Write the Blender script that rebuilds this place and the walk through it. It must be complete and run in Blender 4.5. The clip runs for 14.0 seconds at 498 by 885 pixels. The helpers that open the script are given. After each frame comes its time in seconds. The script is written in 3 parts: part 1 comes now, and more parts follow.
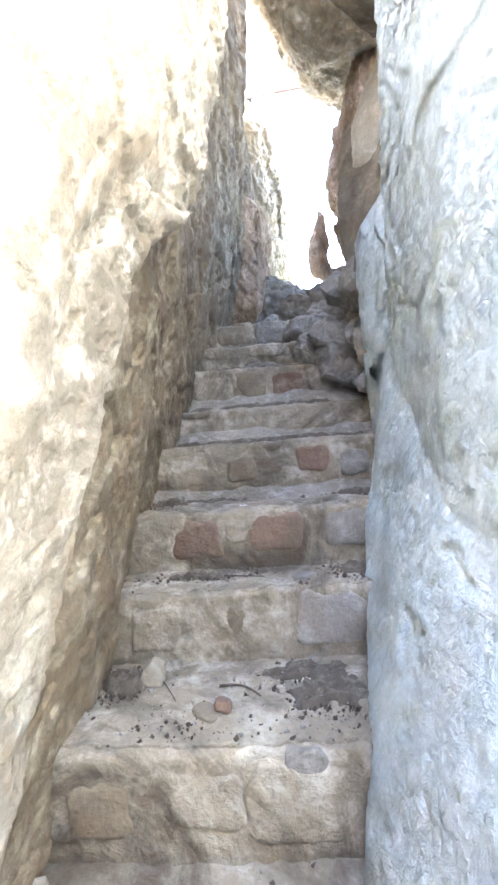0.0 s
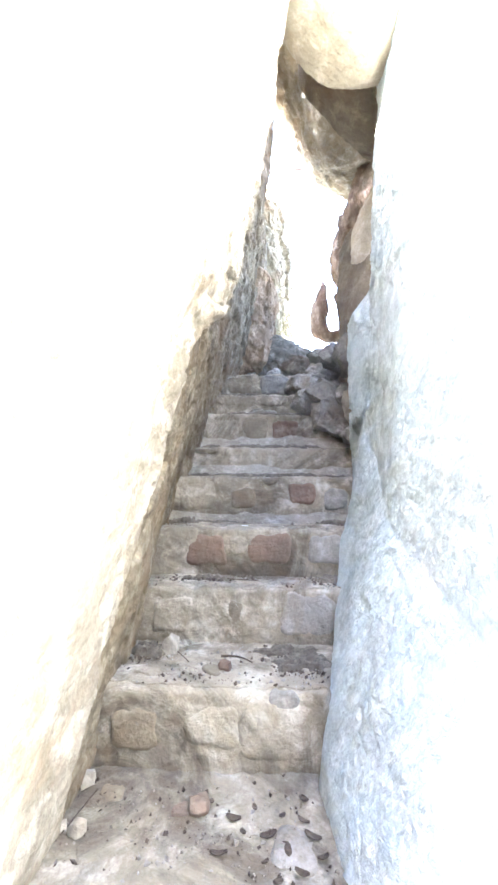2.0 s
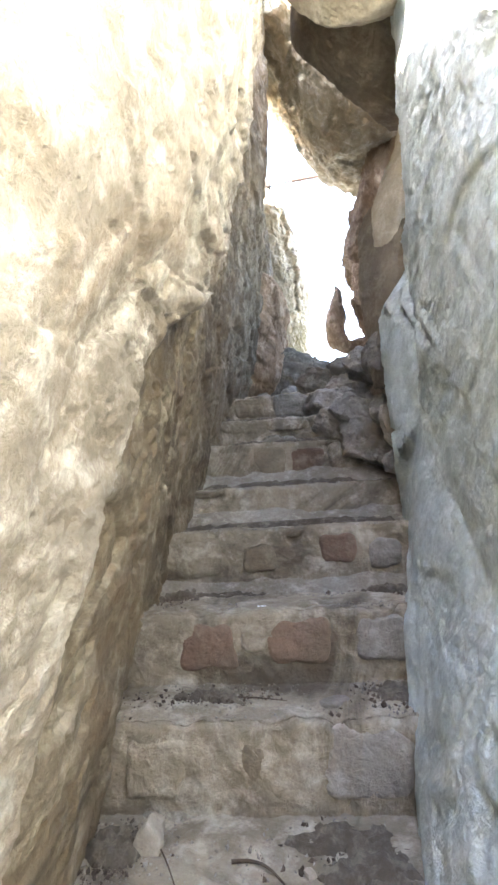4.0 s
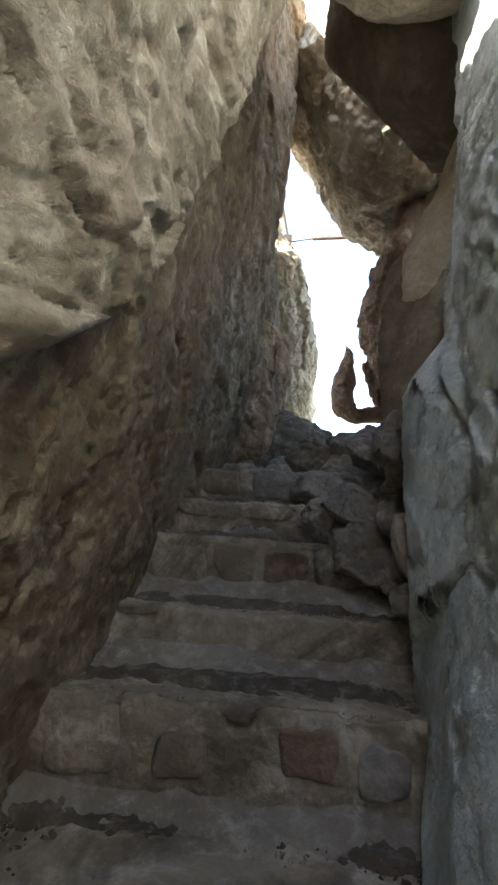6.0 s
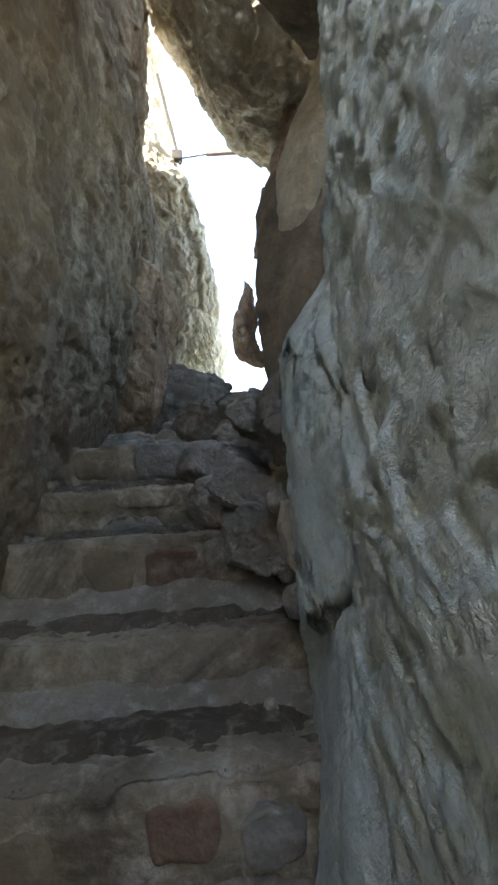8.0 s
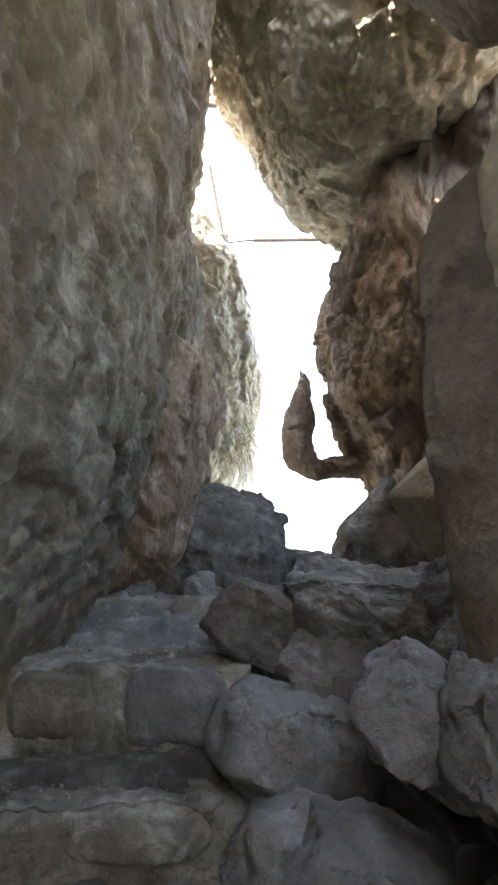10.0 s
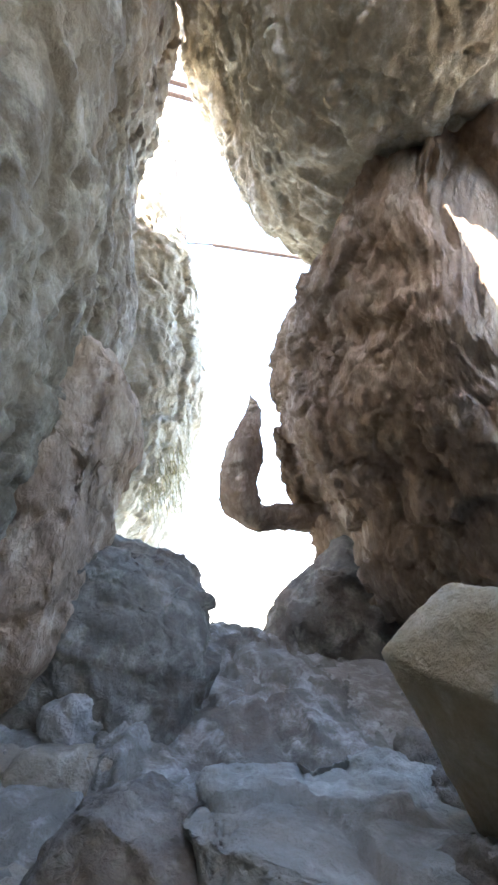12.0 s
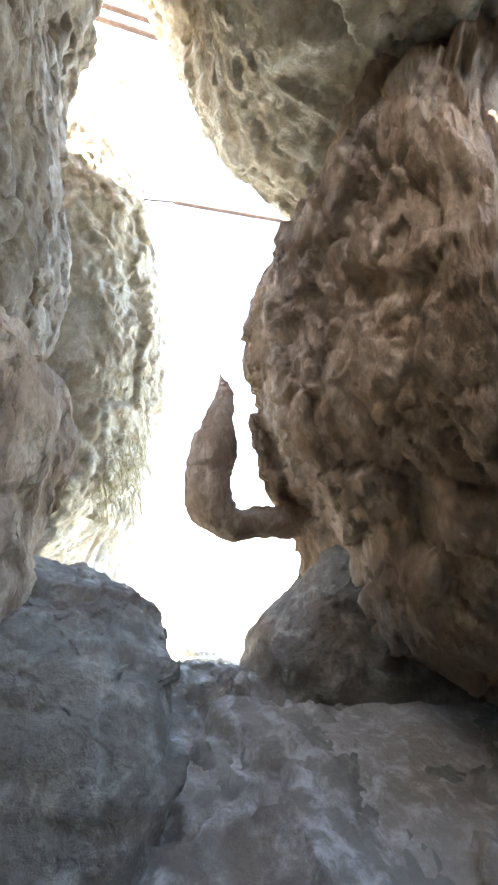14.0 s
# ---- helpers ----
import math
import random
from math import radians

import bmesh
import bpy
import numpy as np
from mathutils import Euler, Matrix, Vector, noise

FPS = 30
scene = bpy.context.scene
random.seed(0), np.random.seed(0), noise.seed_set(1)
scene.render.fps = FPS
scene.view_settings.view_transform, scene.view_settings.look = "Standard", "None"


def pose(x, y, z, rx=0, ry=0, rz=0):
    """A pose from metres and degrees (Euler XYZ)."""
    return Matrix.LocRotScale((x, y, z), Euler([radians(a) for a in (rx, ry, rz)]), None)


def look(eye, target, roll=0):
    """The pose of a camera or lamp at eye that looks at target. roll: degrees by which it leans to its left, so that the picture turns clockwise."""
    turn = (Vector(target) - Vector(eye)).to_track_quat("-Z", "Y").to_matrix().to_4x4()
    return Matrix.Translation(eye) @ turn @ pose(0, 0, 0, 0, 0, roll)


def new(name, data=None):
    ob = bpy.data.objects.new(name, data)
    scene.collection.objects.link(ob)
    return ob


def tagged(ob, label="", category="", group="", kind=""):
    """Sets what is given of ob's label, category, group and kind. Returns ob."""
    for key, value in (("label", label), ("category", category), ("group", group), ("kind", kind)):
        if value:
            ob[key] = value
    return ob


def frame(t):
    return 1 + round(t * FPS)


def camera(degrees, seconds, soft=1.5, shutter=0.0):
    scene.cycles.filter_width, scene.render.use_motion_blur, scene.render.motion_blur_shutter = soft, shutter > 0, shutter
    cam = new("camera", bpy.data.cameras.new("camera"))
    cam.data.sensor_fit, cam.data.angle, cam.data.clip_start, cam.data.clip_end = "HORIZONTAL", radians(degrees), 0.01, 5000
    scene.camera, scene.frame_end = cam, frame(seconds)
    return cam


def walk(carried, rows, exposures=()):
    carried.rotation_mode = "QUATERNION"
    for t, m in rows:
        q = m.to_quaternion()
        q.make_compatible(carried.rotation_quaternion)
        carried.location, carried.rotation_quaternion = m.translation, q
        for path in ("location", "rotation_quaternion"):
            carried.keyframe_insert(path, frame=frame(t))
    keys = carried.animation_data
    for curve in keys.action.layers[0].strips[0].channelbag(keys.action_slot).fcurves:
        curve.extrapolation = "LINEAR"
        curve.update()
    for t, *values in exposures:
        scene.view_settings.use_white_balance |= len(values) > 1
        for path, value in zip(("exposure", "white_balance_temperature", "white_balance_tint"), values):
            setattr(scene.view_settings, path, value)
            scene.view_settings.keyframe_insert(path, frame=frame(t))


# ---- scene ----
cam = camera(58.2, 14.0, soft=2.7)
PATH = [
    (0, (0.228, 0.19, 1.5), (0.111, 2.184, 1.6), -4.1),
    (0.5, (0.181, 0.164, 1.492), (0.098, 2.161, 1.55), -3.1),
    (1, (0.194, 0.02, 1.502), (0.091, 2.012, 1.653), -1.5),
    (1.5, (0.197, -0.214, 1.484), (0.107, 1.774, 1.679), -0.5),
    (2, (0.17, -0.338, 1.451), (0.104, 1.643, 1.718), 0.6),
    (2.5, (0.139, -0.353, 1.46), (0.093, 1.625, 1.752), 1.5),
    (4.8, (0.252, 0.707, 1.784), (0.055, 2.65, 2.215), -4.8),
    (5, (0.264, 0.736, 1.825), (0.071, 2.676, 2.27), -3.8),
    (5.5, (0.282, 0.871, 1.854), (0.121, 2.79, 2.392), -0.8),
    (6, (0.299, 1.024, 1.969), (0.147, 2.931, 2.552), 4.1),
    (6.5, (0.361, 1.072, 2.005), (0.271, 2.988, 2.572), 1.8),
    (7, (0.409, 1.183, 2.021), (0.416, 3.13, 2.479), 1.5),
    (7.5, (0.468, 1.342, 2.144), (0.514, 3.319, 2.447), -3.0),
    (8, (0.528, 1.338, 2.218), (0.69, 3.307, 2.525), -4.0),
    (8.5, (0.463, 1.548, 2.348), (0.619, 3.467, 2.887), -2.3),
    (9, (0.389, 1.773, 2.507), (0.502, 3.68, 3.1), -2.0),
    (11.3, (0.401, 2.709, 3.019), (0.48, 4.58, 3.723), 3.3),
    (11.5, (0.414, 2.728, 3.051), (0.503, 4.604, 3.74), 3.4),
    (12, (0.463, 2.777, 3.116), (0.8, 4.619, 3.818), 3.7),
    (12.5, (0.415, 2.81, 3.113), (0.787, 4.655, 3.79), 5.1),
    (13, (0.489, 3.007, 3.201), (0.841, 4.913, 3.693), 4.0),
    (13.5, (0.513, 3.058, 3.303), (0.871, 4.979, 3.729), 3.3),
    (14, (0.527, 3.194, 3.368), (1.01, 5.041, 3.963), 1.3),
]
EXPOSURES = [(0, 5.85, 6300, 15), (0.9, 5.9, 6300, 15), (1.5, 6.2, 6300, 15), (2.7, 6.2, 6300, 15), (4.8, 4.35, 7200, 14), (5.5, 3.75, 7200, 14), (6.5, 3.55, 7000, 9), (7.5, 3.75, 6800, 6), (8.0, 3.85, 6800, 6), (8.5, 4.0, 7300, 13), (9.2, 4.1, 7200, 12), (11.3, 4.8, 6500, 12), (12, 4.95, 6200, 12), (12.5, 4.95, 5600, 9), (13, 5.1, 6400, 12), (14, 5.05, 6800, 11)]
walk(cam, [(t, look(eye, target, roll)) for t, eye, target, roll in PATH], EXPOSURES)

# ---------------------------------------------------------------- light
SUN_ELEV, SUN_AZ = 44.0, 232.0          # degrees; azimuth clockwise from +y
world = bpy.data.worlds.new("World")
scene.world = world
world.use_nodes = True
wn = world.node_tree
sky = wn.nodes.new("ShaderNodeTexSky")
sky.sky_type, sky.sun_disc = "NISHITA", False
sky.sun_elevation, sky.sun_rotation = radians(SUN_ELEV), radians(SUN_AZ)
wn.links.new(sky.outputs[0], wn.nodes["Background"].inputs[0])
wn.nodes["Background"].inputs[1].default_value = 0.15
sun_data = bpy.data.lights.new("sun", "SUN")
sun_data.energy, sun_data.angle, sun_data.color = 5.0, radians(0.5), (1.0, 0.93, 0.82)
sun = new("sun", sun_data)
az, el = radians(SUN_AZ), radians(SUN_ELEV)
sun.matrix_world = look((math.sin(az) * math.cos(el) * 30, math.cos(az) * math.cos(el) * 30, math.sin(el) * 30), (0, 0, 0))


# ---------------------------------------------------------------- noise
def hashed(ix, iy, iz, seed):
    h = (ix.astype(np.int64) * 374761393 + iy.astype(np.int64) * 668265263 + iz.astype(np.int64) * 1274126177 + seed * 974634777) & 0xFFFFFFFF
    h = ((h ^ (h >> 13)) * 1274126177) & 0xFFFFFFFF
    return ((h ^ (h >> 16)) & 0xFFFF) / 65535.0


def vnoise(p, seed=0):
    """Smooth value noise, -1 to 1, at the points p (N, 3)."""
    i = np.floor(p)
    f = p - i
    u = f * f * f * (f * (f * 6 - 15) + 10)
    i = i.astype(np.int64)
    out = 0
    for dx in (0, 1):
        wx = u[:, 0] if dx else 1 - u[:, 0]
        for dy in (0, 1):
            wy = u[:, 1] if dy else 1 - u[:, 1]
            for dz in (0, 1):
                wz = u[:, 2] if dz else 1 - u[:, 2]
                out = out + wx * wy * wz * hashed(i[:, 0] + dx, i[:, 1] + dy, i[:, 2] + dz, seed)
    return out * 2 - 1


ROT = np.array(Euler((0.7, 0.4, 1.1)).to_matrix())


def fbm(p, size, octaves=4, seed=0, ridged=False, gain=0.5):
    q, amp, out, total = p / size, 1.0, 0, 0
    for k in range(octaves):
        q = q @ ROT
        n = vnoise(q, seed + k)
        out = out + amp * ((1 - 2 * np.abs(n)) if ridged else n)
        total += amp
        amp, q = amp * gain, q * 2.03
    return out / total


def cells(p, size, seed=0):
    """Nearest and second nearest distance to scattered seeds (in cell sizes), and the nearest seed's own number."""
    q = p / size
    i = np.floor(q).astype(np.int64)
    f1 = np.full(len(q), 9.0)
    f2 = np.full(len(q), 9.0)
    own = np.zeros(len(q))
    for dx in (-1, 0, 1):
        for dy in (-1, 0, 1):
            for dz in (-1, 0, 1):
                c = i + (dx, dy, dz)
                s = np.stack([hashed(c[:, 0], c[:, 1], c[:, 2], seed + k) for k in range(3)], 1)
                d = np.linalg.norm(c + s - q, axis=1)
                near = d < f1
                f2 = np.where(near, f1, np.minimum(f2, d))
                own = np.where(near, hashed(c[:, 0], c[:, 1], c[:, 2], seed + 7), own)
                f1 = np.where(near, d, f1)
    return f1, f2, own


def smooth(a, b, v):
    t = np.clip((v - a) / (b - a), 0, 1)
    return t * t * (3 - 2 * t)


def relief(p, rough=1.0, seed=0, pits=0.5, facets=0.5):
    """Rock relief in metres: swellings, broken facets, pits and grain."""
    warp = 0.05 * np.stack([fbm(p, 0.22, 2, seed + 5 + k) for k in range(3)], 1)
    big = 0.04 * fbm(p, 0.55, 3, seed)
    mid = 0.010 * fbm(p + warp, 0.12, 4, seed + 11, gain=0.6)
    f1, f2, own = cells(p + warp, 0.24, seed + 3)
    g1, g2, own2 = cells(p + 0.6 * warp, 0.075, seed + 4)
    fac = facets * (0.034 * (own - 0.5) + 0.014 * (own2 - 0.5) - 0.006 * smooth(0.1, 0.0, f2 - f1))
    pit = -pits * 0.018 * smooth(0.3, 0.7, fbm(p, 0.06, 3, seed + 21))
    return rough * (big + mid + fac + pit + 0.006 * fbm(p, 0.03, 3, seed + 31, gain=0.6))


# ---------------------------------------------------------------- materials
def rock_material(name, dark, mid, light, stain, rough=0.9, grain=1.0, stretch=(1, 1, 1), bump=0.5, stain_amount=0.5, own=0.0):
    mat = bpy.data.materials.new(name)
    mat.use_nodes = True
    nt = mat.node_tree
    n, link = nt.nodes, nt.links.new
    bsdf = n["Principled BSDF"]
    geo = n.new("ShaderNodeNewGeometry")
    mp = n.new("ShaderNodeMapping")
    mp.inputs["Scale"].default_value = stretch
    link(geo.outputs["Position"], mp.inputs["Vector"])

    def tex(scale, detail, roughness=0.6, distortion=0.0):
        t = n.new("ShaderNodeTexNoise")
        t.inputs["Scale"].default_value, t.inputs["Detail"].default_value = scale, detail
        t.inputs["Roughness"].default_value, t.inputs["Distortion"].default_value = roughness, distortion
        link(mp.outputs["Vector"], t.inputs["Vector"])
        return t.outputs["Fac"]

    def mix(fac, a, b, blend="MIX"):
        m = n.new("ShaderNodeMix")
        m.data_type, m.blend_type = "RGBA", blend
        for socket, v in ((m.inputs["Factor"], fac), (m.inputs["A"], a), (m.inputs["B"], b)):
            if isinstance(v, bpy.types.NodeSocket):
                link(v, socket)
            else:
                socket.default_value = v if isinstance(v, float) else (*v, 1)
        return m.outputs["Result"]

    def ramp(v, a, b):
        r = n.new("ShaderNodeMapRange")
        r.interpolation_type = "SMOOTHSTEP"
        r.inputs["From Min"].default_value, r.inputs["From Max"].default_value = a, b
        link(v, r.inputs["Value"])
        return r.outputs["Result"]

    col = mix(ramp(tex(2.2, 6, 0.65, 0.6), 0.35, 0.68), dark, mid)
    col = mix(ramp(tex(9.0 * grain, 6, 0.7, 0.3), 0.45, 0.72), col, light)
    st = n.new("ShaderNodeMath")
    st.operation = "MULTIPLY"
    st.inputs[1].default_value = stain_amount
    link(ramp(tex(1.3, 7, 0.7, 1.2), 0.5, 0.66), st.inputs[0])
    col = mix(st.outputs[0], col, stain)
    fine = tex(70.0 * grain, 5, 0.7)
    col = mix(ramp(fine, 0.2, 0.8), mix(0.22, col, (0.03, 0.026, 0.02)), col)
    if own:
        info = n.new("ShaderNodeObjectInfo")
        hsv = n.new("ShaderNodeHueSaturation")
        r = n.new("ShaderNodeMapRange")
        r.inputs["To Min"].default_value, r.inputs["To Max"].default_value = 1 - own, 1 + own
        link(info.outputs["Random"], r.inputs["Value"])
        link(r.outputs["Result"], hsv.inputs["Value"])
        link(col, hsv.inputs["Color"])
        col = hsv.outputs["Color"]
    link(col, bsdf.inputs["Base Color"])
    bsdf.inputs["Roughness"].default_value = rough
    bsdf.inputs["Specular IOR Level"].default_value = 0.25
    b1, b2 = n.new("ShaderNodeBump"), n.new("ShaderNodeBump")
    b1.inputs["Strength"].default_value, b1.inputs["Distance"].default_value = bump * 1.5, 0.022
    b2.inputs["Strength"].default_value, b2.inputs["Distance"].default_value = bump * 0.7, 0.005
    vor = n.new("ShaderNodeTexVoronoi")
    vor.inputs["Scale"].default_value = 17.0 * grain
    warp = n.new("ShaderNodeVectorMath")
    warp.operation = "ADD"
    wn_ = n.new("ShaderNodeTexNoise")
    wn_.inputs["Scale"].default_value, wn_.inputs["Detail"].default_value = 11.0, 4
    link(mp.outputs["Vector"], wn_.inputs["Vector"])
    half = n.new("ShaderNodeVectorMath")
    half.operation = "SCALE"
    half.inputs["Scale"].default_value = 0.12
    link(wn_.outputs["Color"], half.inputs[0])
    link(mp.outputs["Vector"], warp.inputs[0])
    link(half.outputs[0], warp.inputs[1])
    link(warp.outputs[0], vor.inputs["Vector"])
    height = n.new("ShaderNodeMath")
    height.operation = "MULTIPLY_ADD"
    height.inputs[1].default_value = 0.45
    link(vor.outputs["Distance"], height.inputs[0])
    link(tex(28.0 * grain, 6, 0.7, 0.4), height.inputs[2])
    link(height.outputs[0], b1.inputs["Height"])
    link(fine, b2.inputs["Height"])
    link(b1.outputs["Normal"], b2.inputs["Normal"])
    link(b2.outputs["Normal"], bsdf.inputs["Normal"])
    return mat


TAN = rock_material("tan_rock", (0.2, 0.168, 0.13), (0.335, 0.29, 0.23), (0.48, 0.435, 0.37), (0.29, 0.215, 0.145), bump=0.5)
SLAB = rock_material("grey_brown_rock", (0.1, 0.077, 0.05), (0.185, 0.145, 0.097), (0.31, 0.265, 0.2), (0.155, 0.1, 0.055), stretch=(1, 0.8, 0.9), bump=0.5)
BLUE = rock_material("blue_grey_rock", (0.45, 0.51, 0.505), (0.59, 0.655, 0.65), (0.7, 0.755, 0.74), (0.36, 0.335, 0.29), stain_amount=0.4, bump=0.75)
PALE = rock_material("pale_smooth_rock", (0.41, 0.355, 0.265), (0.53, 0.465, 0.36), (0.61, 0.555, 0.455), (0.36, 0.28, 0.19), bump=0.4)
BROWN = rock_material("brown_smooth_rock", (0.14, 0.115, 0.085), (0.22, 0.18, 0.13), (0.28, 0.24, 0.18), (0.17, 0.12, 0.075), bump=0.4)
RED = rock_material("red_brown_rock", (0.22, 0.15, 0.1), (0.37, 0.265, 0.18), (0.5, 0.39, 0.285), (0.28, 0.215, 0.17), stain_amount=0.6, stretch=(1, 1, 0.45), bump=0.8)
OCHRE = rock_material("ochre_cliff_rock", (0.33, 0.28, 0.195), (0.5, 0.44, 0.325), (0.64, 0.595, 0.5), (0.3, 0.22, 0.135), stain_amount=0.6)
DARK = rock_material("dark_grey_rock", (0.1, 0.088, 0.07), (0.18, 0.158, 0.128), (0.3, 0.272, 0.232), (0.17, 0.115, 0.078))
FLOORROCK = rock_material("grey_floor_rock", (0.13, 0.116, 0.093), (0.22, 0.198, 0.162), (0.42, 0.4, 0.36), (0.18, 0.125, 0.085))
PALEGREY = rock_material("pale_grey_stone", (0.15, 0.145, 0.125), (0.25, 0.245, 0.212), (0.38, 0.375, 0.335), (0.2, 0.16, 0.12), own=0.1)
YELLOWSTONE = rock_material("yellow_block_stone", (0.4, 0.33, 0.21), (0.52, 0.44, 0.3), (0.6, 0.53, 0.4), (0.3, 0.22, 0.12))
MORTAR = rock_material("lime_mortar", (0.18, 0.148, 0.108), (0.32, 0.274, 0.208), (0.48, 0.43, 0.355), (0.085, 0.064, 0.044), grain=0.9, stain_amount=0.8)
EARTH = rock_material("pale_stony_ground", (0.2, 0.175, 0.14), (0.31, 0.28, 0.235), (0.43, 0.4, 0.35), (0.19, 0.15, 0.11), grain=1.8)
BRICKRED = rock_material("red_stone", (0.15, 0.095, 0.068), (0.23, 0.15, 0.11), (0.31, 0.24, 0.185), (0.17, 0.135, 0.1), own=0.2, stain_amount=0.7)
STONE = rock_material("loose_stone", (0.17, 0.155, 0.135), (0.26, 0.24, 0.215), (0.38, 0.355, 0.325), (0.2, 0.145, 0.095), own=0.25)
CHALK = rock_material("white_chip_stone", (0.29, 0.25, 0.195), (0.39, 0.34, 0.275), (0.49, 0.44, 0.37), (0.3, 0.23, 0.165), own=0.15, stain_amount=0.3)
SOIL = rock_material("dark_soil", (0.085, 0.07, 0.052), (0.14, 0.116, 0.088), (0.24, 0.205, 0.16), (0.06, 0.048, 0.035), grain=2.0)
BARK = rock_material("dead_wood", (0.05, 0.036, 0.027), (0.09, 0.065, 0.047), (0.15, 0.115, 0.085), (0.06, 0.04, 0.03), grain=2.0)
TIMBER = rock_material("weathered_rail_wood", (0.07, 0.05, 0.045), (0.1, 0.075, 0.068), (0.14, 0.11, 0.1), (0.06, 0.04, 0.035))
# near-black: the backlit shade of post and rod is put into the colour
IRON = rock_material("backlit_rusty_iron", (0.008, 0.006, 0.005), (0.014, 0.01, 0.008), (0.024, 0.017, 0.013), (0.012, 0.007, 0.005), bump=0.2)
PAPER = rock_material("white_paper", (0.7, 0.7, 0.68), (0.78, 0.78, 0.76), (0.8, 0.8, 0.79), (0.6, 0.58, 0.54), bump=0.1)
STRAW = rock_material("dry_grass", (0.28, 0.24, 0.12), (0.42, 0.36, 0.2), (0.5, 0.44, 0.27), (0.2, 0.2, 0.09))


# ---------------------------------------------------------------- mesh helpers
def mesh_object(name, verts, faces, mat, parent=None, origin=(0, 0, 0), smooth_faces=True, label=""):
    me = bpy.data.meshes.new(name)
    me.from_pydata((np.asarray(verts) - np.asarray(origin)).tolist(), [], faces)
    me.materials.append(mat)
    me.polygons.foreach_set("use_smooth", np.full(len(me.polygons), smooth_faces))
    me.update()
    ob = new(name, me)
    ob.location = origin
    if parent is not None:
        ob.parent = parent
        ob.location = Vector(origin) - parent.matrix_basis.translation
    if label:
        ob["label"] = label
    return ob


def grid_faces(nu, nv, start=0, wrap=False):
    a = np.arange(nu * nv).reshape(nu, nv) + start
    if wrap:
        a = np.concatenate([a, a[:, :1]], 1)
    return np.stack([a[:-1, :-1], a[1:, :-1], a[1:, 1:], a[:-1, 1:]], -1).reshape(-1, 4).tolist()


def sheet_solid(name, front, back, mat, flip=False):
    """A closed slab between two grids of points (nu, nv, 3)."""
    nu, nv, _ = front.shape
    k = nu * nv
    f = grid_faces(nu, nv)
    faces = f + [q[::-1] for q in grid_faces(nu, nv, k)]
    idx = np.arange(k).reshape(nu, nv)
    rim = list(idx[:, 0]) + list(idx[-1, 1:]) + list(idx[-2::-1, -1]) + list(idx[0, -2:0:-1])
    for a, b in zip(rim, rim[1:] + rim[:1]):
        faces.append([int(b), int(a), int(a) + k, int(b) + k])
    if flip:
        faces = [q[::-1] for q in faces]
    v = np.concatenate([front.reshape(-1, 3), back.reshape(-1, 3)])
    return mesh_object(name, v, faces, mat)


def ball(n):
    """A sphere of six square patches, n cells along each edge: directions and quads."""
    t = np.tan(np.linspace(-1, 1, n + 1) * np.pi / 4)
    u, v = np.meshgrid(t, t, indexing="ij")
    o = np.ones_like(u)
    pts, faces = [], []
    for k, (a, b, c) in enumerate(((o, u, v), (-o, v, u), (v, o, u), (u, -o, v), (u, v, o), (v, u, -o))):
        pts.append(np.stack([a, b, c], -1).reshape(-1, 3))
        faces.append(np.array(grid_faces(n + 1, n + 1, k * (n + 1) ** 2)))
    p, f = np.concatenate(pts), np.concatenate(faces)
    p = p / np.linalg.norm(p, axis=1, keepdims=True)
    _, first, back = np.unique(np.round(p, 5), axis=0, return_index=True, return_inverse=True)
    return p[first], back.ravel()[f]


BALLS = {}


def broken(points, size):
    """The angular block round the points: flat broken faces, worn edges, cut fine enough for relief."""
    bm = bmesh.new()
    for p in points:
        bm.verts.new(p)
    made = bmesh.ops.convex_hull(bm, input=bm.verts)
    bmesh.ops.delete(bm, geom=list({v for v in made["geom_interior"] + made["geom_unused"] if isinstance(v, bmesh.types.BMVert)}), context="VERTS")
    bmesh.ops.dissolve_limit(bm, angle_limit=radians(14), verts=bm.verts, edges=bm.edges)
    bmesh.ops.bevel(bm, geom=bm.edges[:], offset=size * 0.045, segments=2, affect="EDGES", profile=0.6, clamp_overlap=True)
    bmesh.ops.triangulate(bm, faces=bm.faces)
    limit = max(0.014, size * 0.055)
    for _ in range(7):
        long = [e for e in bm.edges if e.calc_length() > limit]
        if not long or len(bm.faces) > 60000:
            break
        bmesh.ops.subdivide_edges(bm, edges=long, cuts=1)
        bmesh.ops.triangulate(bm, faces=[f for f in bm.faces if len(f.verts) > 3])
    bm.verts.index_update()
    p = np.array([v.co for v in bm.verts])
    f = np.array([[v.index for v in t.verts] for t in bm.faces])
    bm.free()
    return p, f


